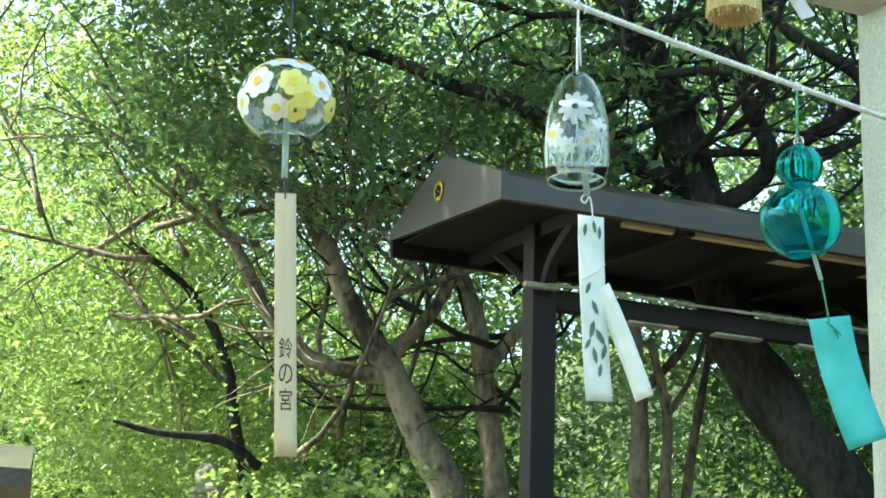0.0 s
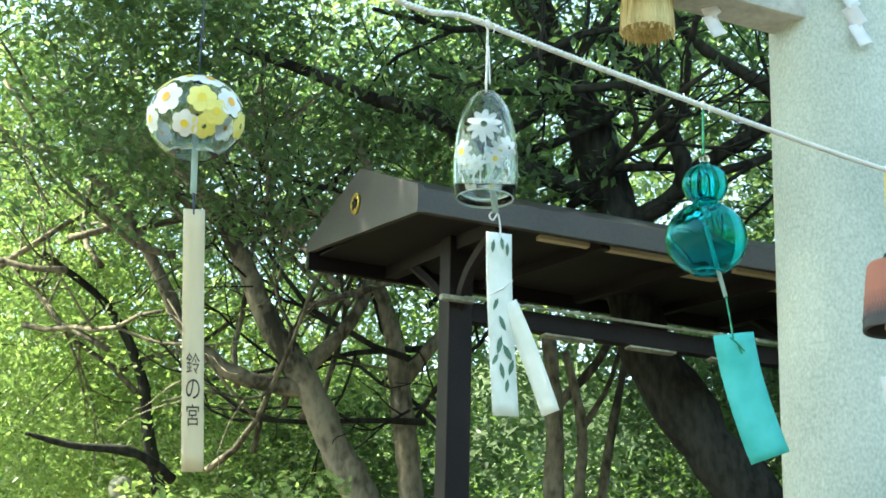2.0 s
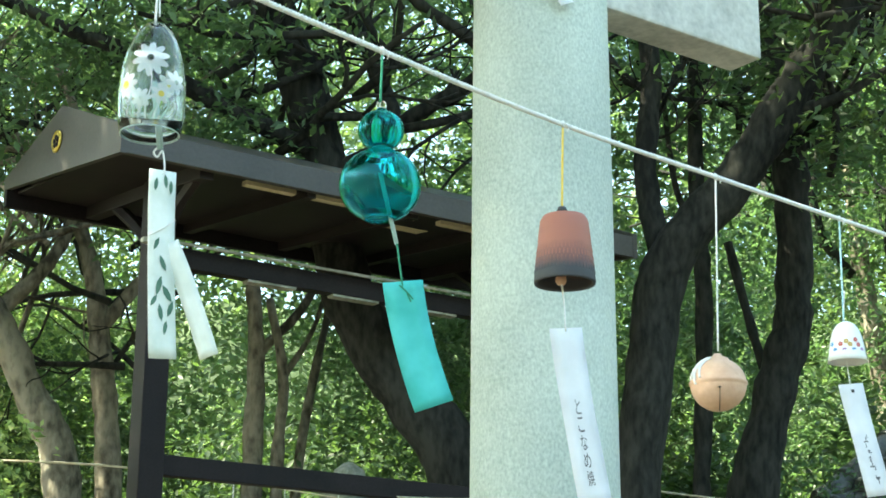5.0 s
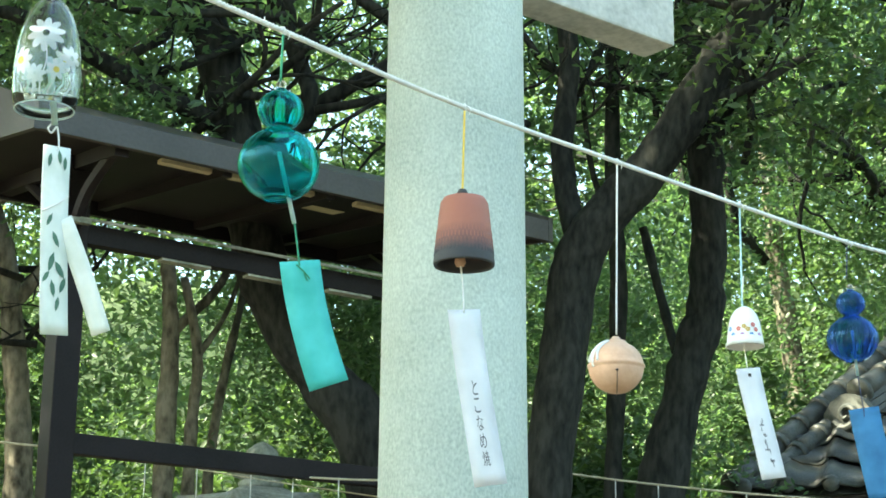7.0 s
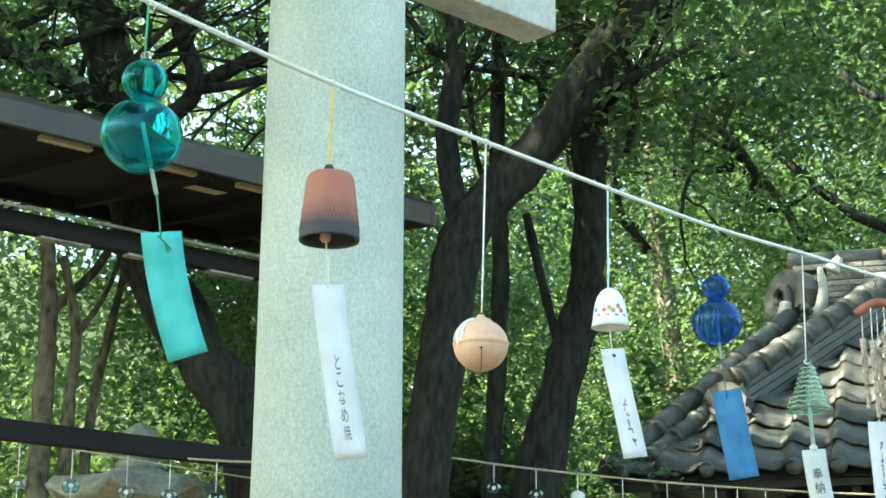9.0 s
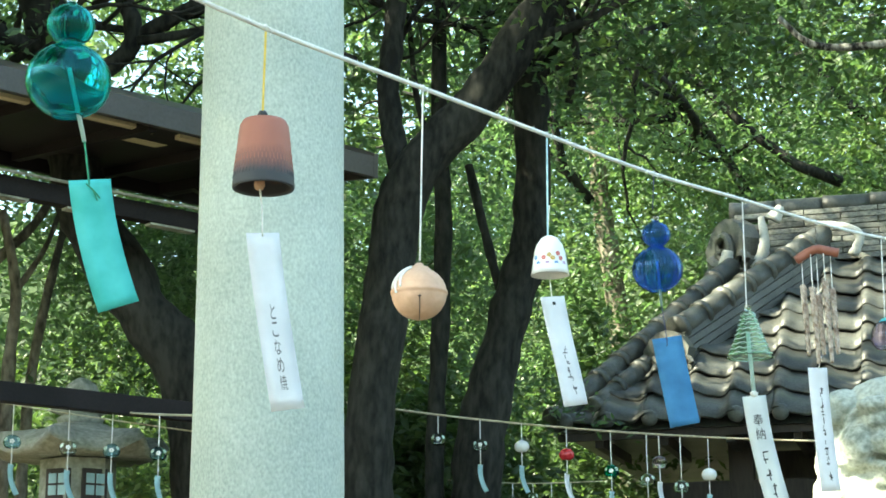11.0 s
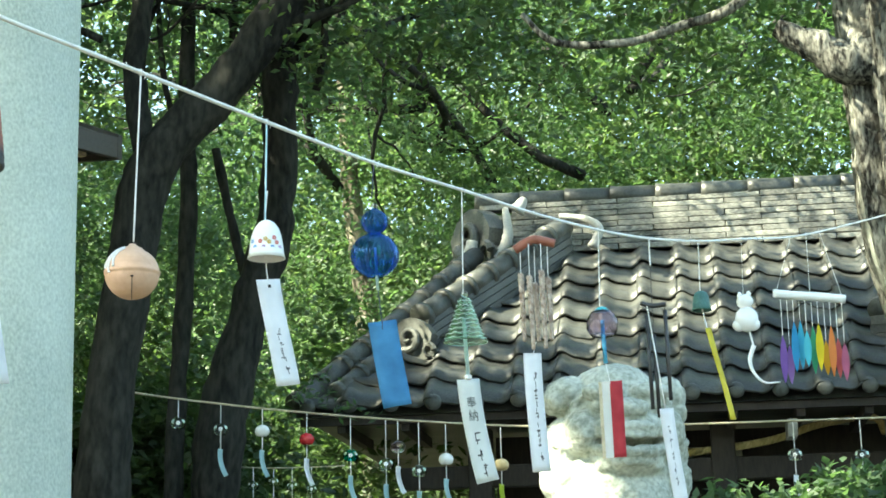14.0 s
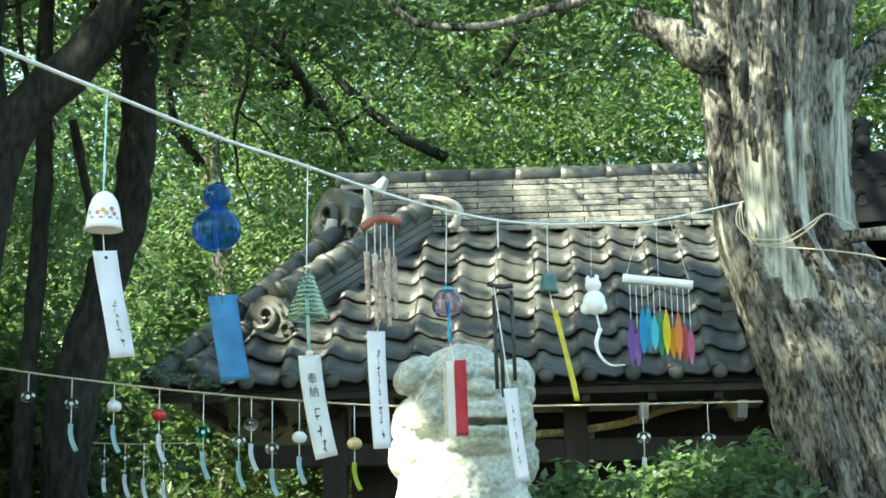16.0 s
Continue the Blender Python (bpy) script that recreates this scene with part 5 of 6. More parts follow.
flower(g, 0.0265, 0.060, 150, 5, 0.012, WHITE, YELLOW, 9, -0.110, 0.2)
flower(g, 0.0265, 0.060, 215, -10, 0.010, WHITE, YELLOW, 8, -0.110, 0.2)
for k, (lon, top_lat, mat) in enumerate(((-5, 2, WHITE), (-22, -18, WHITE), (12, -18, WHITE), (30, -22, LEAF_PAINT), (-40, -26, LEAF_PAINT), (50, -24, WHITE), (-60, -28, WHITE), (4, -24, LEAF_PAINT))):
    line = [on_ball(0.0262, 0.060, lon + 6 * math.sin(j), top_lat + (-46 - top_lat) * j / 6)[0] + Vector((0, 0, -0.110)) for j in range(7)]
    line = [Vector((p.x * min(1, 0.0245 / 0.0262 * (1.22 if i < 5 else 1.35)), p.y * min(1.0, 1.3), p.z)) for i, p in enumerate(line)]
    part("painted_stem", tube(bmesh.new(), line, (0.0006, 0.0017 if k > 2 else 0.0010), 4), mat, g)
part("clapper_tube", tube(bmesh.new(), [(0.001, 0, -0.112), (0.009, 0, -0.168)], 0.0026, 12), TUBE, c, "glass clapper tube", True)
part("wire_curl", tube(bmesh.new(), glide([(0.009, 0, -0.165), (0.004, 0, -0.171), (0.007, 0, -0.175), (0.011, 0, -0.170), (0.013, 0, -0.188), (0.006, 0, -0.188), (0.014, 0, -0.186)], 5), 0.0008, 6), WHITE_CORD, c, "", True)
# opaque pale rings stand for the highlight along the glass edge
for r_, z_ in ((0.0234, -0.1568), (0.0228, -0.1560)):
    part("rim", lathe([(r_ - 0.0004, z_), (r_, z_ + 0.0004), (r_ + 0.0004, z_), (r_, z_ - 0.0004)], 40, None, Matrix(), True), RIM, g, "pale rim, glass highlight in the colour", True)
FLORAL = surface("paper with leaf print", (0.62, 0.68, 0.62), (0.78, 0.82, 0.78), 30, 0.7, 0.05)
sheet, f2 = strip(c, (0.012, 0, -0.186), 0.0225, 0.152, FLORAL, 1, 4, 24, "paper_strip", "white strip printed with green leaves, forked tail")
LEAF_INK = surface("dark green print", (0.05, 0.13, 0.09), (0.11, 0.22, 0.15), 30, 0.7, 0)
for u, v, s, a in ((-0.25, 0.08, 0.05, 10), (0.1, 0.06, 0.05, -10), (0.3, 0.09, 0.05, 0), (-0.2, 0.40, 0.05, 30), (0.05, 0.50, 0.06, -30), (-0.1, 0.62, 0.07, 20), (0.2, 0.66, 0.07, -35), (0.3, 0.74, 0.06, 25), (-0.05, 0.76, 0.06, -10), (-0.3, 0.70, 0.05, 40), (0.1, 0.84, 0.05, 15)):
    bm = bmesh.new()
    ca, sa = math.cos(radians(a)), math.sin(radians(a))
    ring = [(0.0, -1), (0.35, -0.3), (0.3, 0.4), (0, 1), (-0.3, 0.4), (-0.35, -0.3)]
    bm.faces.new([bm.verts.new(f2(u + (x * ca - y * sa) * s * 4.2, v + (x * sa + y * ca) * s * 0.8, 0.001)) for x, y in ring])
    part("printed_leaf", bm, LEAF_INK, sheet)
strip(c, (0.020, 0.002, -0.245), 0.0155, 0.096, FLORAL, 24, -6, -20, "paper_tail", "second tail of the strip")
part("wrapped_thread", tube(bmesh.new(), [f2(-0.5, 0.36, 0.0012), f2(0.1, 0.31, 0.0012), f2(0.5, 0.26, 0.0012)], 0.0006, 5), WHITE_CORD, c)


def gourd(c, z0, s, material, tube_lean):
    """A gourd of two glass bulbs; z0: its top."""
    prof = [(0.0045, 0.002), (0.0060, -0.001)] + [(0.0215 * math.sin(a), -0.0195 + 0.0195 * math.cos(a)) for a in [0.40 + 0.19 * k for k in range(13)]]
    prof += [(0.0115, -0.0385)] + [(0.0378 * math.sin(a), -0.0725 + 0.0345 * math.cos(a)) for a in [0.42 + 0.19 * k for k in range(13)]] + [(0.014, -0.1055)]
    prof = [(r * s, h * s) for r, h in prof]
    shell(c, prof, 0.0013, material, z=z0, label="", segs=48)
    part("finial", lathe([(0, 0.010 * s), (0.004 * s, 0.008 * s), (0.0055 * s, 0.004 * s), (0.003 * s, 0), (0, 0)], 12, None, Matrix.Translation((0, 0, z0 + 0.001))), CLEAR, c, "clear glass finial", True)
    part("clapper_tube", tube(bmesh.new(), [(0.0, 0, z0 - 0.06 * s), (tube_lean, 0, z0 - 0.128 * s)], 0.0021 * s, 10), TUBE, c, "glass clapper tube", True)


# teal gourd
c = chime((-0.135, 1.51, 2.181), "teal glass gourd chime with a teal strip")
hitch(c)
cord(c, (0, 0, 0), (-0.001, 0, -0.052), GREEN_CORD, 0.0012)
gourd(c, -0.060, 1.0, TEAL, 0.016)
cord(c, (0.016, 0, -0.186), (0.022, 0, -0.228), GREEN_CORD, 0.0009)
sheet, f2 = strip(c, (0.022, 0, -0.223), 0.037, 0.118, TEAL_PAPER, 8, 14, 12, "paper_strip", "teal card strip")
part("cord_bow", tube(bmesh.new(), glide([f2(-0.1, 0.03, 0.001), f2(0.05, 0.09, 0.002), f2(0.18, 0.15, 0.001), f2(0.05, 0.10, 0.003), f2(0.12, 0.17, 0.001)], 4), 0.0007, 5), GREEN_CORD, sheet)

# terracotta bell
c = chime((0.031, 1.744, 2.191), "red terracotta bell smoked grey at its rim, white strip")
hitch(c)
cord(c, (0, 0, 0), (-0.002, 0, -0.095), YELLOW_CORD, 0.0013)
part("bead", lathe([(0, 0.005), (0.004, 0.004), (0.0058, 0), (0.004, -0.004), (0, -0.005)], 14, None, Matrix.Translation((-0.002, 0, -0.096))), IRON, c, "black bead", True)
prof = [(0.002, -0.1005), (0.016, -0.1008), (0.0222, -0.1028), (0.0252, -0.108), (0.0268, -0.120), (0.0283, -0.136), (0.0298, -0.150), (0.0311, -0.163), (0.0322, -0.173), (0.0316, -0.1755)]
b = part("bell", lathe(prof + [(r - 0.0035, h + 0.001) for r, h in prof[::-1]], 44, None, Matrix(), True), FIRED, c, "", True)
bm = bmesh.new()
for ring in range(4):
    for k in range(46):
        a = 2 * math.pi * (k + 0.5 * (ring % 2)) / 46
        r = 0.0281 + 0.0008 * ring
        z = -0.1375 - 0.0072 * ring
        tube(bm, [(r * math.cos(a), r * math.sin(a), z), ((r + 0.0010) * math.cos(a), (r + 0.0010) * math.sin(a), z - 0.0055)], 0.0006, 4)
tagged(part("combed_band", bm, FIRED, b, "combed grey marks round the bell"), kind="stuff")
part("clapper", lathe([(0, 0.006), (0.005, 0.003), (0.006, -0.002), (0.004, -0.006), (0, -0.006)], 12, None, Matrix.Translation((-0.004, 0, -0.170))), BISQUE, c, "", True)
cord(c, (-0.004, 0, -0.170), (0.000, 0, -0.226), WHITE_CORD, 0.0011, 0.001)
sheet, f2 = strip(c, (0.000, 0, -0.222), 0.036, 0.184, WHITE_PAPER, 7, 4, 24, "paper_strip", "white paper strip with brush writing")
letters(sheet, f2, "とこなめ焼", 0.40, 0.90, 0.20, 0.0, FADED_INK)

# terracotta ball bell
c = chime((0.211, 2.0, 2.215), "round pale terracotta bell with a slit, on a white cord")
hitch(c)
cord(c, (0, 0, 0), (-0.005, 0, -0.214), WHITE_CORD, 0.0011)
B0 = -0.253
prof = [(0.001, 0.036), (0.004, 0.036), (0.006, 0.033), (0.012, 0.0305)] + [(0.0325 * math.sin(a), 0.0305 * math.cos(a)) for a in [0.45 + 0.16 * k for k in range(6)]] + [(0.0325, 0.003), (0.0336, 0.002), (0.0336, -0.001), (0.0323, -0.002)] + [(0.0325 * math.sin(a), 0.0320 * math.cos(a)) for a in [1.70 + 0.16 * k for k in range(9)]] + [(0.0005, -0.032)]
b = part("bell", lathe(prof, 44, None, Matrix.Translation((-0.006, 0, B0))), BISQUE, c, "", True)
bm = bmesh.new()
for k in range(9):
    p = on_ball(0.0325, 0.0320, 4, -18 - 7 * k, 1.01)[0]
    q = on_ball(0.0325, 0.0320, 4, -25 - 7 * k, 1.01)[0]
    tube(bm, [p + Vector((-0.006, 0, B0)), q + Vector((-0.006, 0, B0))], 0.0006, 4)
part("slit", bm, IRON, b, "dark slit")
p = on_ball(0.0325, 0.0320, 4, -17, 1.0)[0] + Vector((-0.006, 0, B0))
part("hole", lathe([(0, -0.0016), (0.0022, 0), (0, 0.0016)], 10, None, Matrix.Translation(p)), IRON, b, "round dark hole")
for k in range(3):
    line = [on_ball(0.0325, 0.031, -64 + 12 * k + 3 * math.sin(j + k), 66 - 12 * j, 1.035)[0] + Vector((-0.006, 0, B0)) for j in range(6 + k % 2)]
    part("wrapped_cord", tube(bmesh.new(), line, 0.0016, 5), WHITE_CORD, c)

# porcelain bell
c = chime((0.396, 2.268, 2.242), "white porcelain bell with painted flowers, pale strip")
hitch(c)
cord(c, (0, 0, 0), (-0.002, 0, -0.143), BLUE_CORD, 0.0013)
cord(c, (0.001, 0, -0.10), (-0.003, 0, -0.150), WHITE_CORD, 0.0009)
prof = [(0.001, -0.142), (0.006, -0.143), (0.012, -0.147), (0.0175, -0.155), (0.0210, -0.166), (0.0230, -0.178), (0.0245, -0.190), (0.0262, -0.197)]
b = part("bell", lathe(prof + [(max(r - 0.002, 0.0005), h - 0.0002) for r, h in prof[::-1]], 40, None, Matrix(), True), PORCELAIN, c, "", True)
PETALS = [surface(n + " glaze", tuple(x * 0.8 for x in cl), cl, 40, 0.3, 0) for n, cl in (("blue", (0.10, 0.30, 0.62)), ("red", (0.62, 0.14, 0.12)), ("mauve", (0.42, 0.22, 0.45)), ("ochre", (0.62, 0.42, 0.12)))]
for k, (lon, lat) in enumerate(((-38, -4), (-18, 3), (-6, -5), (12, 2), (24, -5), (40, 2), (54, -4), (0, 6), (-50, 4), (30, 8))):
    flower(b, 0.0236, 0.060, lon, lat, 0.0034, PETALS[k % 4], None, 5, -0.180, 0.45)
cord(c, (-0.002, 0, -0.190), (0.002, 0, -0.232), WHITE_CORD, 0.0008)
sheet, f2 = strip(c, (0.002, 0, -0.226), 0.038, 0.150, WHITE_PAPER, 10, 2, 36, "paper_strip", "pale paper strip with a column of writing")
bars(sheet, f2, 0.45, 0.92, 4, 0.05, 0.26, FADED_INK)
part("eyelet", patch(f2, -0.06, 0.06, 0.05, 0.08), INK, sheet)

# cobalt gourd
c = chime((0.598, 2.55, 2.27), "cobalt blue glass gourd chime with a blue strip")
hitch(c)
cord(c, (0, 0, 0), (-0.004, 0, -0.058), DARK_CORD, 0.0010)
gourd(c, -0.077, 1.02, COBALT, 0.004)
cord(c, (0.004, 0, -0.205), (0.010, 0, -0.262), DARK_CORD, 0.0008)
sheet, f2 = strip(c, (0.010, 0, -0.256), 0.045, 0.135, BLUE_PAPER, 8, 3, 12, "paper_strip", "blue card strip")
part("cord_end", tube(bmesh.new(), [f2(0, 0.0, 0.001), f2(-0.05, 0.1, 0.001)], 0.0007, 5), DARK_CORD, sheet)

# pale green glass cone
c = chime((0.812, 2.858, 2.315), "pale green ribbed glass cone chime with a written strip")
hitch(c)
cord(c, (0, 0, 0), (-0.002, 0, -0.190), WHITE_CORD, 0.0011)
prof = [(0.004, -0.196), (0.010, -0.199)]
for k in range(16):
    prof.append((0.0115 + 0.0235 * (k / 15) ** 1.1 + (0.0007 if k % 2 else 0), -0.203 - 0.066 * k / 15))
prof += [(0.0385, -0.274), (0.0395, -0.277)]
shell(c, prof, 0.0016, PALE_GREEN)
for k in range(9):
    r_, z_ = 0.0125 + 0.0245 * (k / 8) ** 1.1, -0.204 - 0.0085 * k
    part("rib", tube(bmesh.new(), [(r_ * math.cos(0.2618 * q), r_ * math.sin(0.2618 * q), z_ + 0.0018 * math.sin(q * 2.4 + k)) for q in range(25)], 0.0007, 5), RIM, c, "", True)
part("knob", lathe([(0, -0.184), (0.006, -0.188), (0.006, -0.193), (0.003, -0.197), (0, -0.197)], 12), CLEAR, c, "glass knob", True)
part("clapper_tube", tube(bmesh.new(), [(-0.002, 0, -0.235), (0.003, 0, -0.335)], 0.0035, 10), TUBE, c, "glass clapper tube", True)
part("knot", lathe([(0, 0.006), (0.007, 0.002), (0.006, -0.004), (0, -0.006)], 8, None, Matrix.Translation((0.003, 0, -0.338))), WHITE_CORD, c)
sheet, f2 = strip(c, (0.003, 0, -0.342), 0.041, 0.182, GREY_PAPER, 5, 10, 20, "paper_strip", "soft white strip with brush writing")
letters(sheet, f2, "奉納", 0.16, 0.42, 0.42)
bars(sheet, f2, 0.50, 0.95, 3, 0.0, 0.36)

# wooden chime with braided cords
c = chime((1.03, 3.168, 2.357), "red-brown wooden chime with braided cords, written strip")
hitch(c)
for k in range(5):
    part("chain_link", lathe([(0.0035, -0.001), (0.0047, 0), (0.0035, 0.001)], 10, None, pose(0, 0, -0.008 - 0.009 * k, 90, 0, 90 * (k % 2)), True), IRON, c)
part("roof_board", tube(bmesh.new(), glide([(-0.040, 0, -0.074), (-0.018, 0, -0.060), (0, 0, -0.054), (0.018, 0, -0.058), (0.040, 0, -0.064)], 4), 0.009, 8), REDWOOD, c, "curved red-brown board", True)
for k, x in enumerate((-0.030, -0.012, -0.002, 0.012, 0.024)):
    y = 0.012 * (-1) ** k
    cord(c, (x, y, -0.066), (x, y, -0.12 - 0.01 * (k % 3)), WHITE_CORD, 0.001)
    part("braided_cord", strands(bmesh.new(), [(x, y, -0.12 - 0.01 * (k % 3)), (x + 0.004, y, -0.26 - 0.02 * (k % 2))], (0.0065, 0.004), 0.03, 0.004, 3, 6), BRAID, c, "brown and white braid", True)
cord(c, (-0.004, 0, -0.26), (-0.010, 0, -0.285), WHITE_CORD, 0.001)
sheet, f2 = strip(c, (-0.012, 0, -0.282), 0.038, 0.232, WHITE_PAPER, 1, 4, 25, "paper_strip", "long white strip with a column of writing")
bars(sheet, f2, 0.12, 0.92, 7, 0.08, 0.22)

# pink glass chime
c = chime((1.274, 3.515, 2.414), "pink and turquoise wired glass chime with a red strip")
hitch(c)
cord(c, (0, 0, 0), (-0.004, 0, -0.178), WHITE_CORD, 0.0013)
shell(c, ball_profile(0.0345, 0.036, 14, 0.5), 0.0014, PINK, z=-0.214)
TURQ = surface("turquoise enamel", (0.03, 0.32, 0.36), (0.06, 0.45, 0.50), 40, 0.3, 0)
part("cap", lathe([(0, -0.173), (0.010, -0.176), (0.017, -0.182), (0.0185, -0.1845), (0, -0.180)], 20), TURQ, c, "turquoise cap", True)
bm = bmesh.new()
for k in range(9):
    tube(bm, [on_ball(0.0345, 0.036, 40 * k + 14 * math.sin(j * 1.6 + k), 66 - 13 * j, 1.02)[0] + Vector((0, 0, -0.214)) for j in range(9)], 0.0007, 4)
part("wire_net", bm, IRON, c, "dark wire net round the glass")
part("clapper_tube", tube(bmesh.new(), [(0, 0, -0.205), (0.004, 0, -0.300)], 0.0045, 10), surface("blue bead glass", (0.03, 0.22, 0.50), (0.10, 0.45, 0.70), 60, 0.2, 0), c, "blue clapper tube", True)
cord(c, (0.004, 0, -0.30), (0.012, 0, -0.345), WHITE_CORD, 0.001)
sheet, f2 = strip(c, (0.012, 0, -0.340), 0.052, 0.166, RED_PAPER, 1, 0, -8, "paper_strip", "red card strip with a white edge")
part("white_edge", patch(f2, -0.36, -0.02, 0.0, 1.0, 0.0018), GREY_PAPER, sheet, "white band")
part("tan_edge", patch(f2, -0.50, -0.36, 0.0, 1.0, 0.0018), HEMP, sheet, "tan band")

# iron rods
c = chime((1.511, 3.855, 2.482), "black iron rod chime on a bar, white strip")
hitch(c)
cord(c, (0, 0, 0), (0, 0, -0.07), WHITE_CORD, 0.0022)
cord(c, (0, 0, -0.07), (0, 0, -0.165), IRON, 0.0010)
part("cross_bar", tube(bmesh.new(), glide([(-0.028, 0, -0.160), (0, 0, -0.168), (0.034, 0, -0.166)], 4), 0.006, 8), IRON, c, "", True)
for x, z0, z1 in ((-0.014, -0.19, -0.42), (0.001, -0.24, -0.44), (0.030, -0.18, -0.40)):
    cord(c, (x, 0, -0.165), (x, 0, z0), IRON, 0.0008)
    part("rod", tube(bmesh.new(), [(x, 0, z0), (x + 0.004, 0, z1)], 0.0048, 8), IRON, c, "", True)
cord(c, (-0.012, -0.008, -0.17), (0.020, -0.008, -0.42), WHITE_CORD, 0.0016)
sheet, f2 = strip(c, (0.022, -0.006, -0.42), 0.036, 0.225, WHITE_PAPER, 5, 3, 25, "paper_strip", "white strip with faint writing")
bars(sheet, f2, 0.15, 0.85, 5, 0.0, 0.22, FADED_INK)

# small green iron bell
c = chime((1.79, 4.25, 2.576), "small green cast-iron bell with a yellow strip")
hitch(c)
cord(c, (0, 0, 0), (-0.002, 0, -0.14), WHITE_CORD, 0.0015)
prof = [(0.001, -0.138), (0.008, -0.139), (0.016, -0.144), (0.0205, -0.153), (0.0225, -0.168), (0.0240, -0.182), (0.0275, -0.192)]
b = part("bell", lathe(prof + [(max(r - 0.003, 0.0005), h - 0.0002) for r, h in prof[::-1]], 30, None, Matrix(), True), GREEN_IRON, c, "", True)
cord(c, (0, 0, -0.18), (0.012, 0, -0.245), WHITE_CORD, 0.0022)
strip(c, (0.014, 0, -0.240), 0.030, 0.255, YELLOW_PAPER, 13, -2, 62, "paper_strip", "yellow card strip")

# white figure chime, plain
c = chime((2.095, 4.685, 2.693), "small white clay figure chime with a curled tail")
cord(c, (0, 0, 0), (-0.004, 0, -0.17), WHITE_CORD, 0.0006)
bm = bmesh.new()
for x, z, rx, rz in ((0.0, -0.192, 0.026, 0.024), (0.002, -0.245, 0.036, 0.040), (-0.015, -0.173, 0.008, 0.012), (0.012, -0.171, 0.008, 0.012), (-0.02, -0.262, 0.022, 0.020), (0.02, -0.262, 0.022, 0.020)):
    made = bmesh.ops.create_icosphere(bm, subdivisions=2, radius=1)["verts"]
    bmesh.ops.transform(bm, verts=made, matrix=pose(x, 0, z) @ Matrix.Diagonal((rx, rx * 0.8, rz, 1)))
part("figure", bm, PORCELAIN, c, "", True)
cord(c, (0.006, 0, -0.27), (0.018, 0, -0.33), WHITE_CORD, 0.003)
part("curled_tail", tube(bmesh.new(), glide([(0.018, 0, -0.325), (0.004, 0, -0.37), (0.016, 0, -0.41), (0.045, 0, -0.437), (0.088, 0, -0.438)], 6), (0.0075, 0.002), 8), PORCELAIN, c, "white crescent tail", True)

# rainbow chime
c = chime((2.71, 5.58, 2.935), "white driftwood bar with rainbow coloured leaf drops", ROW)
part("bar", tube(bmesh.new(), glide([(-0.125, 0, -0.205), (-0.04, 0, -0.218), (0.04, 0, -0.228), (0.128, 0, -0.243)], 4), 0.0165, 12, 0.10), WHITE, c, "white rounded bar", True)
for a_, b_ in (((-0.05, 0, 0), (-0.115, 0, -0.205)), ((0.005, 0, 0.01), (0.005, 0, -0.222)), ((0.05, 0, 0.02), (0.118, 0, -0.240))):
    cord(c, a_, b_, WHITE_CORD, 0.001)
HUES = [("purple", (0.22, 0.10, 0.42)), ("violet", (0.36, 0.18, 0.50)), ("blue", (0.03, 0.33, 0.62)), ("sky blue", (0.06, 0.50, 0.72)), ("cyan", (0.10, 0.58, 0.70)), ("green", (0.06, 0.42, 0.22)), ("yellow", (0.80, 0.66, 0.03)), ("amber", (0.80, 0.46, 0.03)), ("orange", (0.78, 0.27, 0.07)), ("red", (0.60, 0.12, 0.12)), ("pink", (0.52, 0.14, 0.26))]
for k, (n_, cl) in enumerate(HUES):
    x = -0.100 + 0.0212 * k
    z = -0.215 - 0.0028 * k
    drop = (0.115, 0.140, 0.070, 0.062, 0.095, 0.078, 0.070, 0.120, 0.075, 0.110, 0.125)[k] * 1.15 + 0.012
    y = 0.010 * (1 if k % 2 else -1)
    cord(c, (x, y, z - 0.012), (x, y, z - drop), WHITE_CORD, 0.0014)
    m_ = paper(n_ + " stained shell", cl, 0.35)
    bm = bmesh.new()
    L_, w_ = (0.145, 0.12, 0.155, 0.150, 0.110, 0.145, 0.145, 0.105, 0.155, 0.120, 0.115)[k] * 1.2, 0.0135
    outline = [(w_ * math.sin(math.pi * j / 10) ** 0.8, -L_ * j / 10) for j in range(1, 10)]
    pts_ = [(0, 0)] + outline + [(0, -L_)] + [(-a_, b_) for a_, b_ in outline[::-1]]
    fr = [[bm.verts.new((x + a_, y + t, z - drop + b_)) for a_, b_ in pts_] for t in (-0.001, 0.001)]
    bm.faces.new(fr[0])
    bm.faces.new(fr[1])
    for j in range(len(pts_)):
        bm.faces.new((fr[0][j], fr[0][(j + 1) % len(pts_)], fr[1][(j + 1) % len(pts_)], fr[1][j]))
    part("leaf_drop", bm, m_, c, n_ + " leaf-shaped drop")

# ---- straw rope and paper on the gate ----
S = thing("straw_rope", Matrix(), "thick straw rope with hanging straw tassel on the gate", "straw rope")
part("twist", strands(bmesh.new(), glide([(-2.4, 1.9, 3.62), (-1.4, 2.9, 3.55), (-0.5, 3.85, 3.56), (-0.15, 4.06, 3.60)], 8), (0.05, 0.035), 0.16, 0.02, 3, 8), STRAW, S, "", True)
bm = lathe([(0, 0), (0.05, 0), (0.062, -0.05), (0.068, -0.14), (0.066, -0.155), (0, -0.150)], 30, None, Matrix.Translation((-0.50, 3.93, 3.55)))
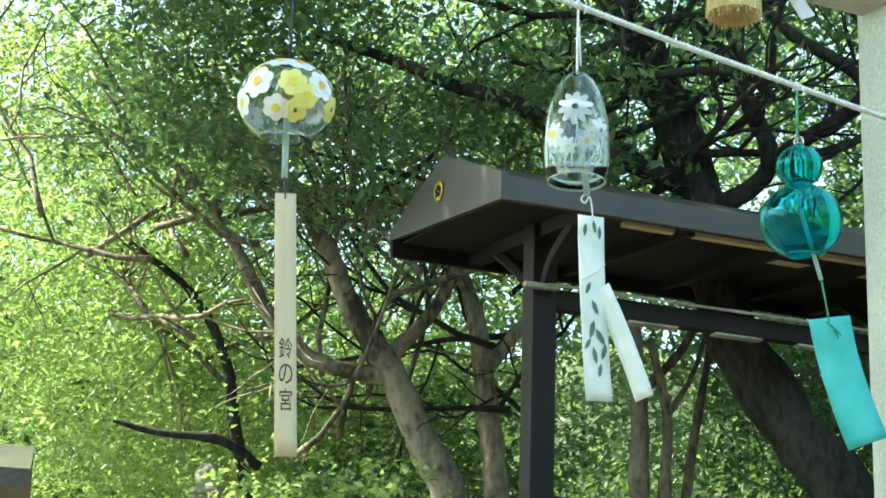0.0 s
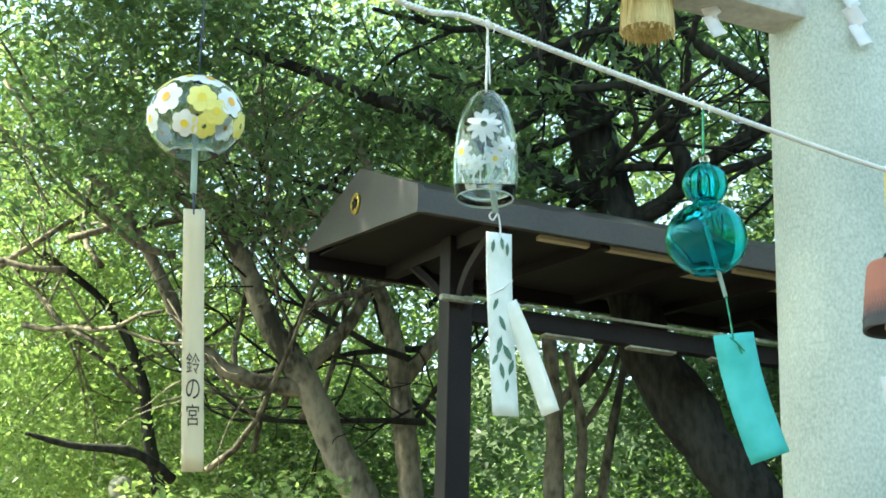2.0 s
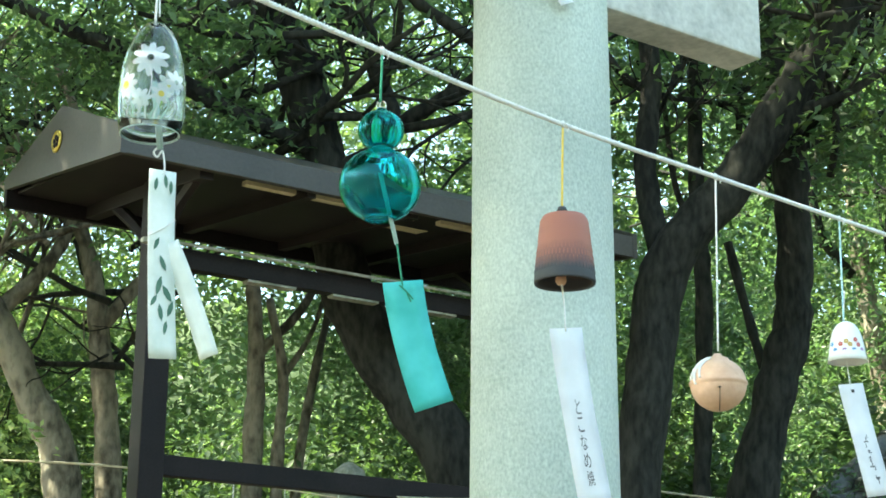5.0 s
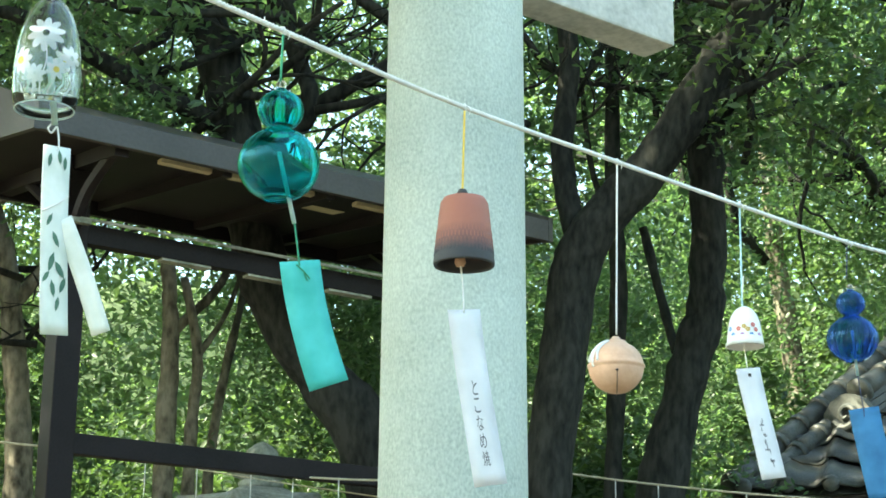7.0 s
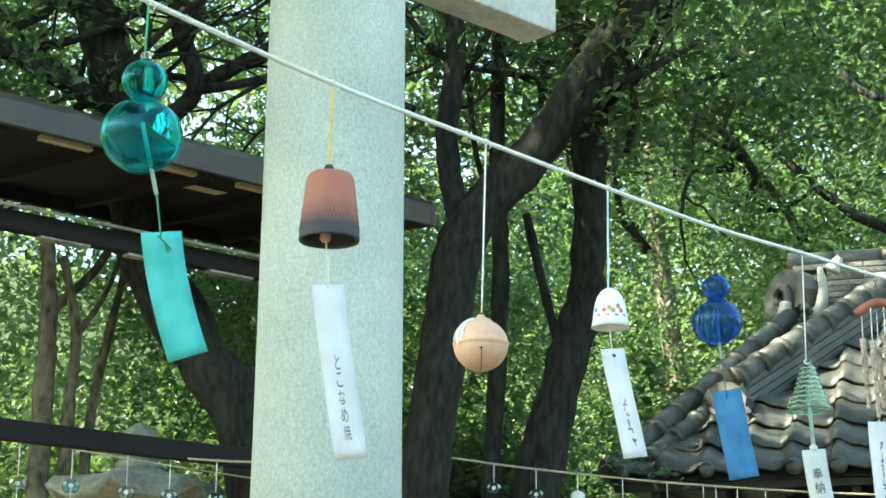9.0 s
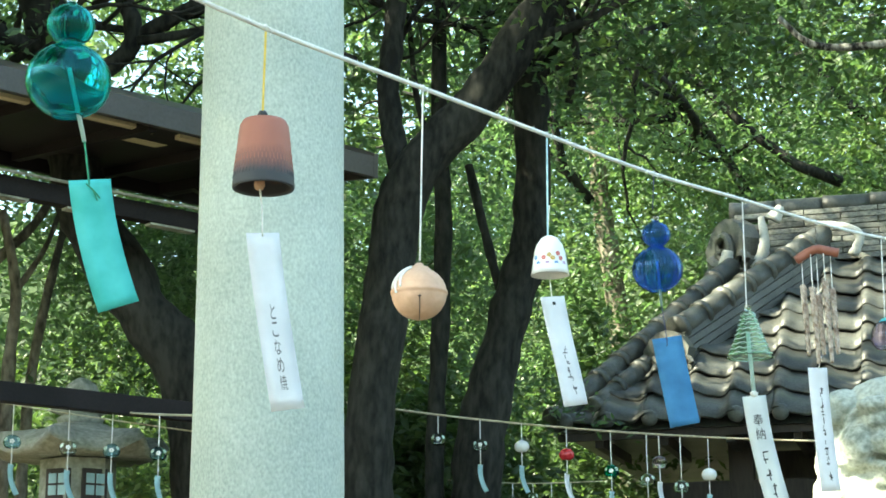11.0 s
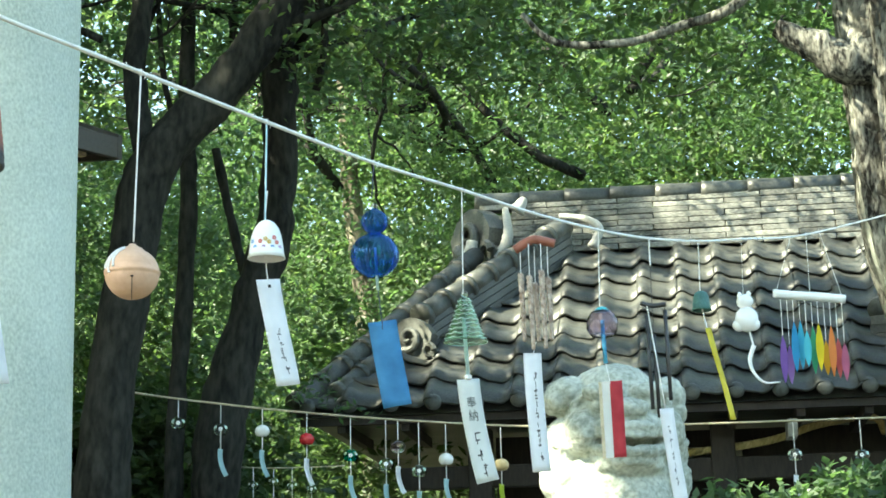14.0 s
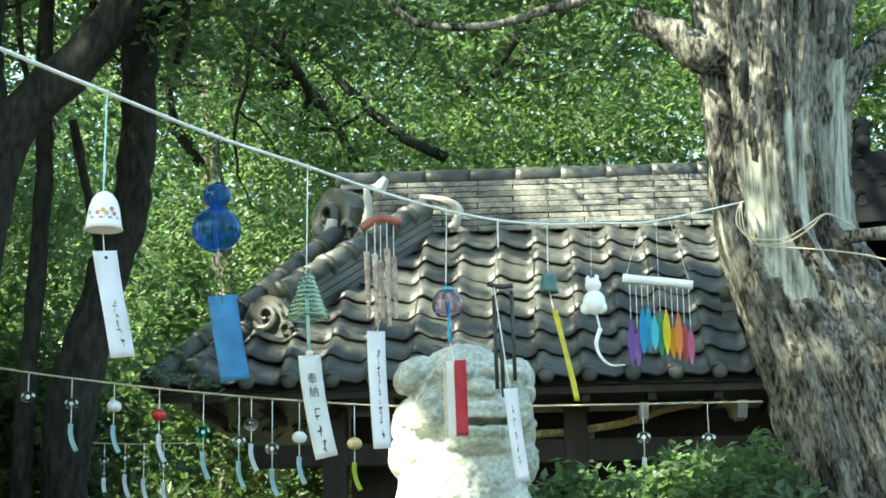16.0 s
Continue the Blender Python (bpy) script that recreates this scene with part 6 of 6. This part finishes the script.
for k in range(140):
    a, r = 2.399 * k, 0.066 * math.sqrt((k + 0.5) / 140)
    tube(bm, [(-0.50 + r * math.cos(a), 3.93 + r * math.sin(a), 3.48), (-0.50 + r * 1.06 * math.cos(a), 3.93 + r * 1.06 * math.sin(a), 3.388 + 0.008 * math.sin(k * 1.7))], 0.0022, 4)
part("tassel", bm, STRAW, S, "cut straw tassel")
for k, (x, y, z) in enumerate(((-0.375, 3.99, 3.56), (-0.02, 4.07, 3.54))):
    sh = thing("paper_streamer", pose(x, y, z, 0, 0, 5), "folded white zigzag paper streamer on the straw rope", "paper streamer", "paper streamers")
    for j in range(3):
        strip(sh, (0.012 * j, 0, -0.052 * j), 0.042, 0.062, WHITE_PAPER, 22, 8, 25 * (-1) ** j, "fold")

# ---- the stone lantern ----
LAN = thing("stone_lantern", pose(-1.25, 9.62, ground_z(9.62), 0, 0, 20), "tall mossy stone lantern with an upswept cap", "stone lantern")
gz = ground_z(9.62)
bm = bmesh.new()
n = 24
prev = None
for k, (r, z) in enumerate(((0.40, 2.645), (0.44, 2.66), (0.40, 2.71), (0.30, 2.765), (0.21, 2.81), (0.15, 2.84), (0.10, 2.845))):
    ring = []
    for j in range(n):
        a = 2 * math.pi * j / n
        cusp = abs(math.cos(3 * a)) ** 6
        rr = r * (1 + (0.16 * cusp if k < 4 else 0))
        lift = (0.075 * cusp if k < 3 else 0.03 * cusp if k == 3 else 0)
        ring.append(bm.verts.new((rr * math.cos(a), rr * math.sin(a), z + lift - gz)))
    if prev:
        for j in range(n):
            bm.faces.new((prev[j], prev[(j + 1) % n], ring[(j + 1) % n], ring[j]))
    else:
        bm.faces.new(ring)
    prev = ring
bm.faces.new(prev)
part("cap", bm, MOSSY, LAN, "upswept six-cornered cap", True)
part("finial", lathe([(r, z - gz) for r, z in ((0.0, 2.84), (0.12, 2.84), (0.13, 2.875), (0.10, 2.895), (0.165, 2.915), (0.17, 2.935), (0.09, 2.96), (0.075, 2.99), (0.10, 3.02), (0.085, 3.06), (0.03, 3.10), (0, 3.11))], 20), MOSSY, LAN, "", True)
bm = lathe([(r, z - gz) for r, z in ((0, 2.25), (0.21, 2.25), (0.21, 2.645), (0, 2.645))], 6)
part("fire_box", bm, MOSSY, LAN)
for a in (-75, -135):
    m_ = pose(0.187 * math.cos(radians(a)), 0.187 * math.sin(radians(a)), 2.50 - gz, 0, 0, a + 90)
    part("window_frame", box(bmesh.new(), -0.075, 0.075, -0.012, 0.004, -0.085, 0.085, m_, 0.004), OLD_WOOD, LAN, "dark timber lattice window")
    for i in (-1, 1):
        for j in (-1, 1):
            part("pane", box(bmesh.new(), i * 0.03 - 0.024, i * 0.03 + 0.024, -0.017, -0.013, j * 0.032 - 0.026, j * 0.032 + 0.026, m_), PALE_BLUE_PAPER, LAN, "pale paper pane")
part("platform", lathe([(r, z - gz) for r, z in ((0, 2.10), (0.24, 2.12), (0.31, 2.18), (0.31, 2.25), (0, 2.25))], 6), MOSSY, LAN)
part("shaft", lathe([(r, z - gz) for r, z in ((0, gz + 0.2), (0.15, gz + 0.2), (0.14, 1.7), (0.15, 2.10), (0, 2.10))], 24), MOSSY, LAN, "", True)
part("foot", lathe([(0, -0.05), (0.36, -0.05), (0.36, 0.14), (0.2, 0.2), (0, 0.2)], 6), MOSSY, LAN)
BALL = thing("stone_post", pose(-4.64, 9.97, ground_z(9.97)), "grey stone post with a round finial", "stone post")
part("finial", lathe([(0, 2.21), (0.05, 2.20), (0.082, 2.165), (0.088, 2.12), (0.07, 2.07), (0.05, 2.045), (0.12, 2.04), (0.12, 2.0), (0, 2.0)], 24), MOSSY, BALL, "", True)
part("shaft", box(bmesh.new(), -0.09, 0.09, -0.09, 0.09, -0.05, 2.0, Matrix(), 0.008), MOSSY, BALL)
HUT = thing("small_shrine_hut", pose(-5.32, 7.75, ground_z(7.75) - 0.14, 0, 0, 30), "small hut with a grey roof at the path's edge", "hut")
part("roof", slab((-0.45, 2.10), (0.25, 2.34), 0.09, -0.9, 0.62), TILE, HUT)
part("roof", slab((0.95, 2.10), (0.25, 2.34), 0.09, -0.9, 0.62), TILE, HUT)
part("wall", box(bmesh.new(), -0.8, 0.35, -0.2, 0.7, -0.1, 2.14), surface("ochre plaster", (0.45, 0.36, 0.14), (0.60, 0.50, 0.22), 4, 0.8, 0.1), HUT)

# ---- the lower strings with their small chimes ----
SMALL = "small chimes on the lower strings"


def string(pts_, label, r=0.006):
    ob = thing("string", Matrix(), label, "string", "lower strings")
    part("twine", tube(bmesh.new(), glide(pts_, 8), r, 6), HEMP, ob, "", True)
    return ob


string([(0.22, 9.95, 3.02), (0.911, 9.845, 2.914), (1.8, 9.605, 2.80), (2.761, 9.346, 2.72), (3.46, 9.157, 2.712), (4.783, 8.8, 2.72)], "tan string of small chimes before the hall")
string([(0.9, 11.2, 2.70), (1.4, 11.14, 2.672), (1.9, 11.08, 2.68)], "thin tan string deeper in the grove", 0.004)
string([(-3.6, 8.3, 2.93), (-2.459, 8.65, 2.946), (-1.4, 8.82, 2.84), (-0.576, 8.955, 2.802), (0.1, 9.06, 2.86)], "tan string running past the stone lantern")
string([(-2.1, 9.2, 2.99), (-1.3, 9.25, 2.86), (-0.5, 9.3, 2.75)], "thin tan string behind the rack", 0.004)
SKY = glass("pale blue glass", (0.80, 0.93, 0.98), 0.05)
RED_GLASS = surface("red lacquer glass", (0.50, 0.02, 0.03), (0.65, 0.05, 0.06), 30, 0.2, 0)
GILT = surface("gilded bead", (0.55, 0.40, 0.20), (0.70, 0.55, 0.32), 30, 0.35, 0.1)


def small(at_, top, kind_, r=0.044, tail=None, label=""):
    """A small ball chime; at_: the ball's middle; top: the string's height."""
    x, y, z = at_
    c = thing("wind_chime", pose(x, y, top, 0, 0, -math.degrees(math.atan2(x, y))), label, "wind chime", SMALL)
    h = z - top
    cord(c, (0, 0, 0), (0, 0, h + r * 0.9), WHITE_CORD, 0.003)
    if kind_ in (CLEAR, TEAL, SKY):
        shell(c, ball_profile(r, r * 0.9, 10, 0.5), 0.003, kind_, z=h, segs=24)
        for k in range(3):
            flower(c, r, r * 0.9, -50 + 50 * k, 20 - 18 * (k % 2), r * 0.30, WHITE if k % 2 else LEAF_PAINT, None, 5, h, 0.4)
    else:
        part("bell", lathe([(0.002, r * 0.9)] + ball_profile(r, r * 0.85, 10, 0.4) + [(0.002, -r * 0.7)], 24, None, Matrix.Translation((0, 0, h))), kind_, c, "", True)
    if tail is not None:
        cord(c, (0, 0, h - r * 0.2), (0, 0, h - r - 0.07), WHITE_CORD, 0.003)
        strip(c, (0, 0, h - r - 0.065), 0.042, 0.16, tail, -6, 40, 50)


for at_, kind_, tail, text in (((0.748, 9.889, 2.795), CLEAR, None, "clear glass ball chime"), ((0.985, 9.825, 2.753), CLEAR, PALE_BLUE_PAPER, "clear glass ball chime with a blue tail"), ((1.216, 9.763, 2.74), PORCELAIN, PALE_BLUE_PAPER, "white ball chime with a pale tail"),
                               ((1.463, 9.696, 2.686), RED_GLASS, WHITE_PAPER, "red ball chime with a white tail"), ((1.704, 9.631, 2.583), TEAL, PALE_BLUE_PAPER, "teal glass ball chime"), ((1.898, 9.579, 2.529), CLEAR, PALE_BLUE_PAPER, "clear glass ball chime low on its cord"),
                               ((1.965, 9.56, 2.627), PINK, WHITE_PAPER, "pinkish glass ball chime"), ((2.079, 9.53, 2.485), CLEAR, PALE_BLUE_PAPER, "clear glass ball chime low on its cord"), ((2.227, 9.49, 2.55), PORCELAIN, PALE_BLUE_PAPER, "white ball chime on a long cord"),
                               ((2.528, 9.408, 2.511), GILT, LIME_PAPER, "gilded bead chime with a lime strip"), ((3.453, 9.159, 2.507), CLEAR, WHITE_PAPER, "clear glass ball chime before the dark hall"), ((4.116, 8.98, 2.52), CLEAR, WHITE_PAPER, "clear glass ball chime over the bush"), ((4.475, 8.883, 2.509), CLEAR, WHITE_PAPER, "clear glass ball chime with dots")):
    small(at_, 3.005 - 0.30 * (at_[0] - 0.32) / 2.44 - 0.02 * (at_[0] - 0.32) * (2.76 - at_[0]) if at_[0] < 2.76 else 2.714, kind_, 0.043, tail, text)
for x, y, z in ((1.189, 11.171, 2.557), (1.312, 11.155, 2.557), (1.442, 11.138, 2.579), (1.56, 11.123, 2.55), (1.685, 11.106, 2.528)):
    small((x, y, z), 2.675, CLEAR, 0.036, WHITE_PAPER, "tiny clear glass chime in the grove's shade")
for (x, y, z), k in (((-1.733, 8.768, 2.648), 0), ((-1.472, 8.81, 2.645), 1), ((-1.199, 8.854, 2.619), 0), ((-0.985, 8.889, 2.609), 1), ((-0.751, 8.927, 2.598), 1)):
    top = 2.84 - 0.045 * (x + 1.4) if x > -1.4 else 2.84 + 0.09 * (-1.4 - x)
    small((x, y, z), top, SKY if k else CLEAR, 0.044, PALE_BLUE_PAPER, "blue glass ball chime by the lantern" if k else "clear glass ball chime by the lantern")

# ---- thick straw rope under the hall's eave, box and fittings ----
S2 = thing("eave_straw_rope", Matrix(), "slack thick straw rope under the hall eave", "straw rope")
part("twist", strands(bmesh.new(), glide([(4.2, 12.55, 2.96), (4.70, 12.43, 2.92), (5.33, 12.25, 2.99), (5.73, 12.15, 3.11), (6.15, 12.10, 3.16), (6.25, 12.1, 3.02)], 8), (0.03, 0.03), 0.11, 0.015, 3, 8), STRAW, S2, "", True)
FB = thing("fuse_box", pose(5.0, 12.6, 2.86, 0, 0, -8), "grey electrical box under the eave", "box")
part("case", box(bmesh.new(), -0.25, 0.25, -0.06, 0.06, -0.12, 0.12, Matrix(), 0.01), MOSSY, FB)
part("dial", lathe([(0, 0), (0.05, 0), (0.05, 0.015), (0, 0.015)], 16, None, pose(0.1, -0.06, 0, 90, 0, 0)), IRON, FB)

# ---- a second tiled roof behind the old tree ----
SIDE = thing("side_roof", pose(6.45, 10.35, ground_z(10.35), 0, 0, 59), "dark tiled side roof with a scrolled ridge end", "roof")
SIDE_Z = 3.05
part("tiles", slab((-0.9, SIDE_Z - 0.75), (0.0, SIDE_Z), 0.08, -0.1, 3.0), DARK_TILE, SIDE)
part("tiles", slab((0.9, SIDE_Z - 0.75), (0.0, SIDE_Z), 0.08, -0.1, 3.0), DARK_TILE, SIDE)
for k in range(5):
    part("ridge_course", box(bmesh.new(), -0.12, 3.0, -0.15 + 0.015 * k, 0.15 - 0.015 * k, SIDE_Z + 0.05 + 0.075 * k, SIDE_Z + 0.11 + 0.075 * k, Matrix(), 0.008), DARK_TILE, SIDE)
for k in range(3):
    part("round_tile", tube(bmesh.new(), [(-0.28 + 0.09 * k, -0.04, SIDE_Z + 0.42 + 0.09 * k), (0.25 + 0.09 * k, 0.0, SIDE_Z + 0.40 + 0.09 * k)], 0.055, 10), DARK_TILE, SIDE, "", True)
bm = bmesh.new()
for k in range(4):
    tube(bm, [(-0.16, 0.14 * math.cos(k * 1.57) + 0.055 * math.cos(a), SIDE_Z + 0.18 + 0.13 * math.sin(k * 1.57) + 0.055 * math.sin(a)) for a in [0.7 * j for j in range(9)]], (0.03, 0.014), 6)
box(bm, -0.17, -0.12, -0.26, 0.26, SIDE_Z - 0.12, SIDE_Z + 0.38)
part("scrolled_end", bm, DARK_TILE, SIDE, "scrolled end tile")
for y in (-0.6, 0.6):
    part("post", box(bmesh.new(), 0.3, 0.46, y - 0.08, y + 0.08, -0.1, SIDE_Z - 0.4, Matrix(), 0.01), OLD_WOOD, SIDE)
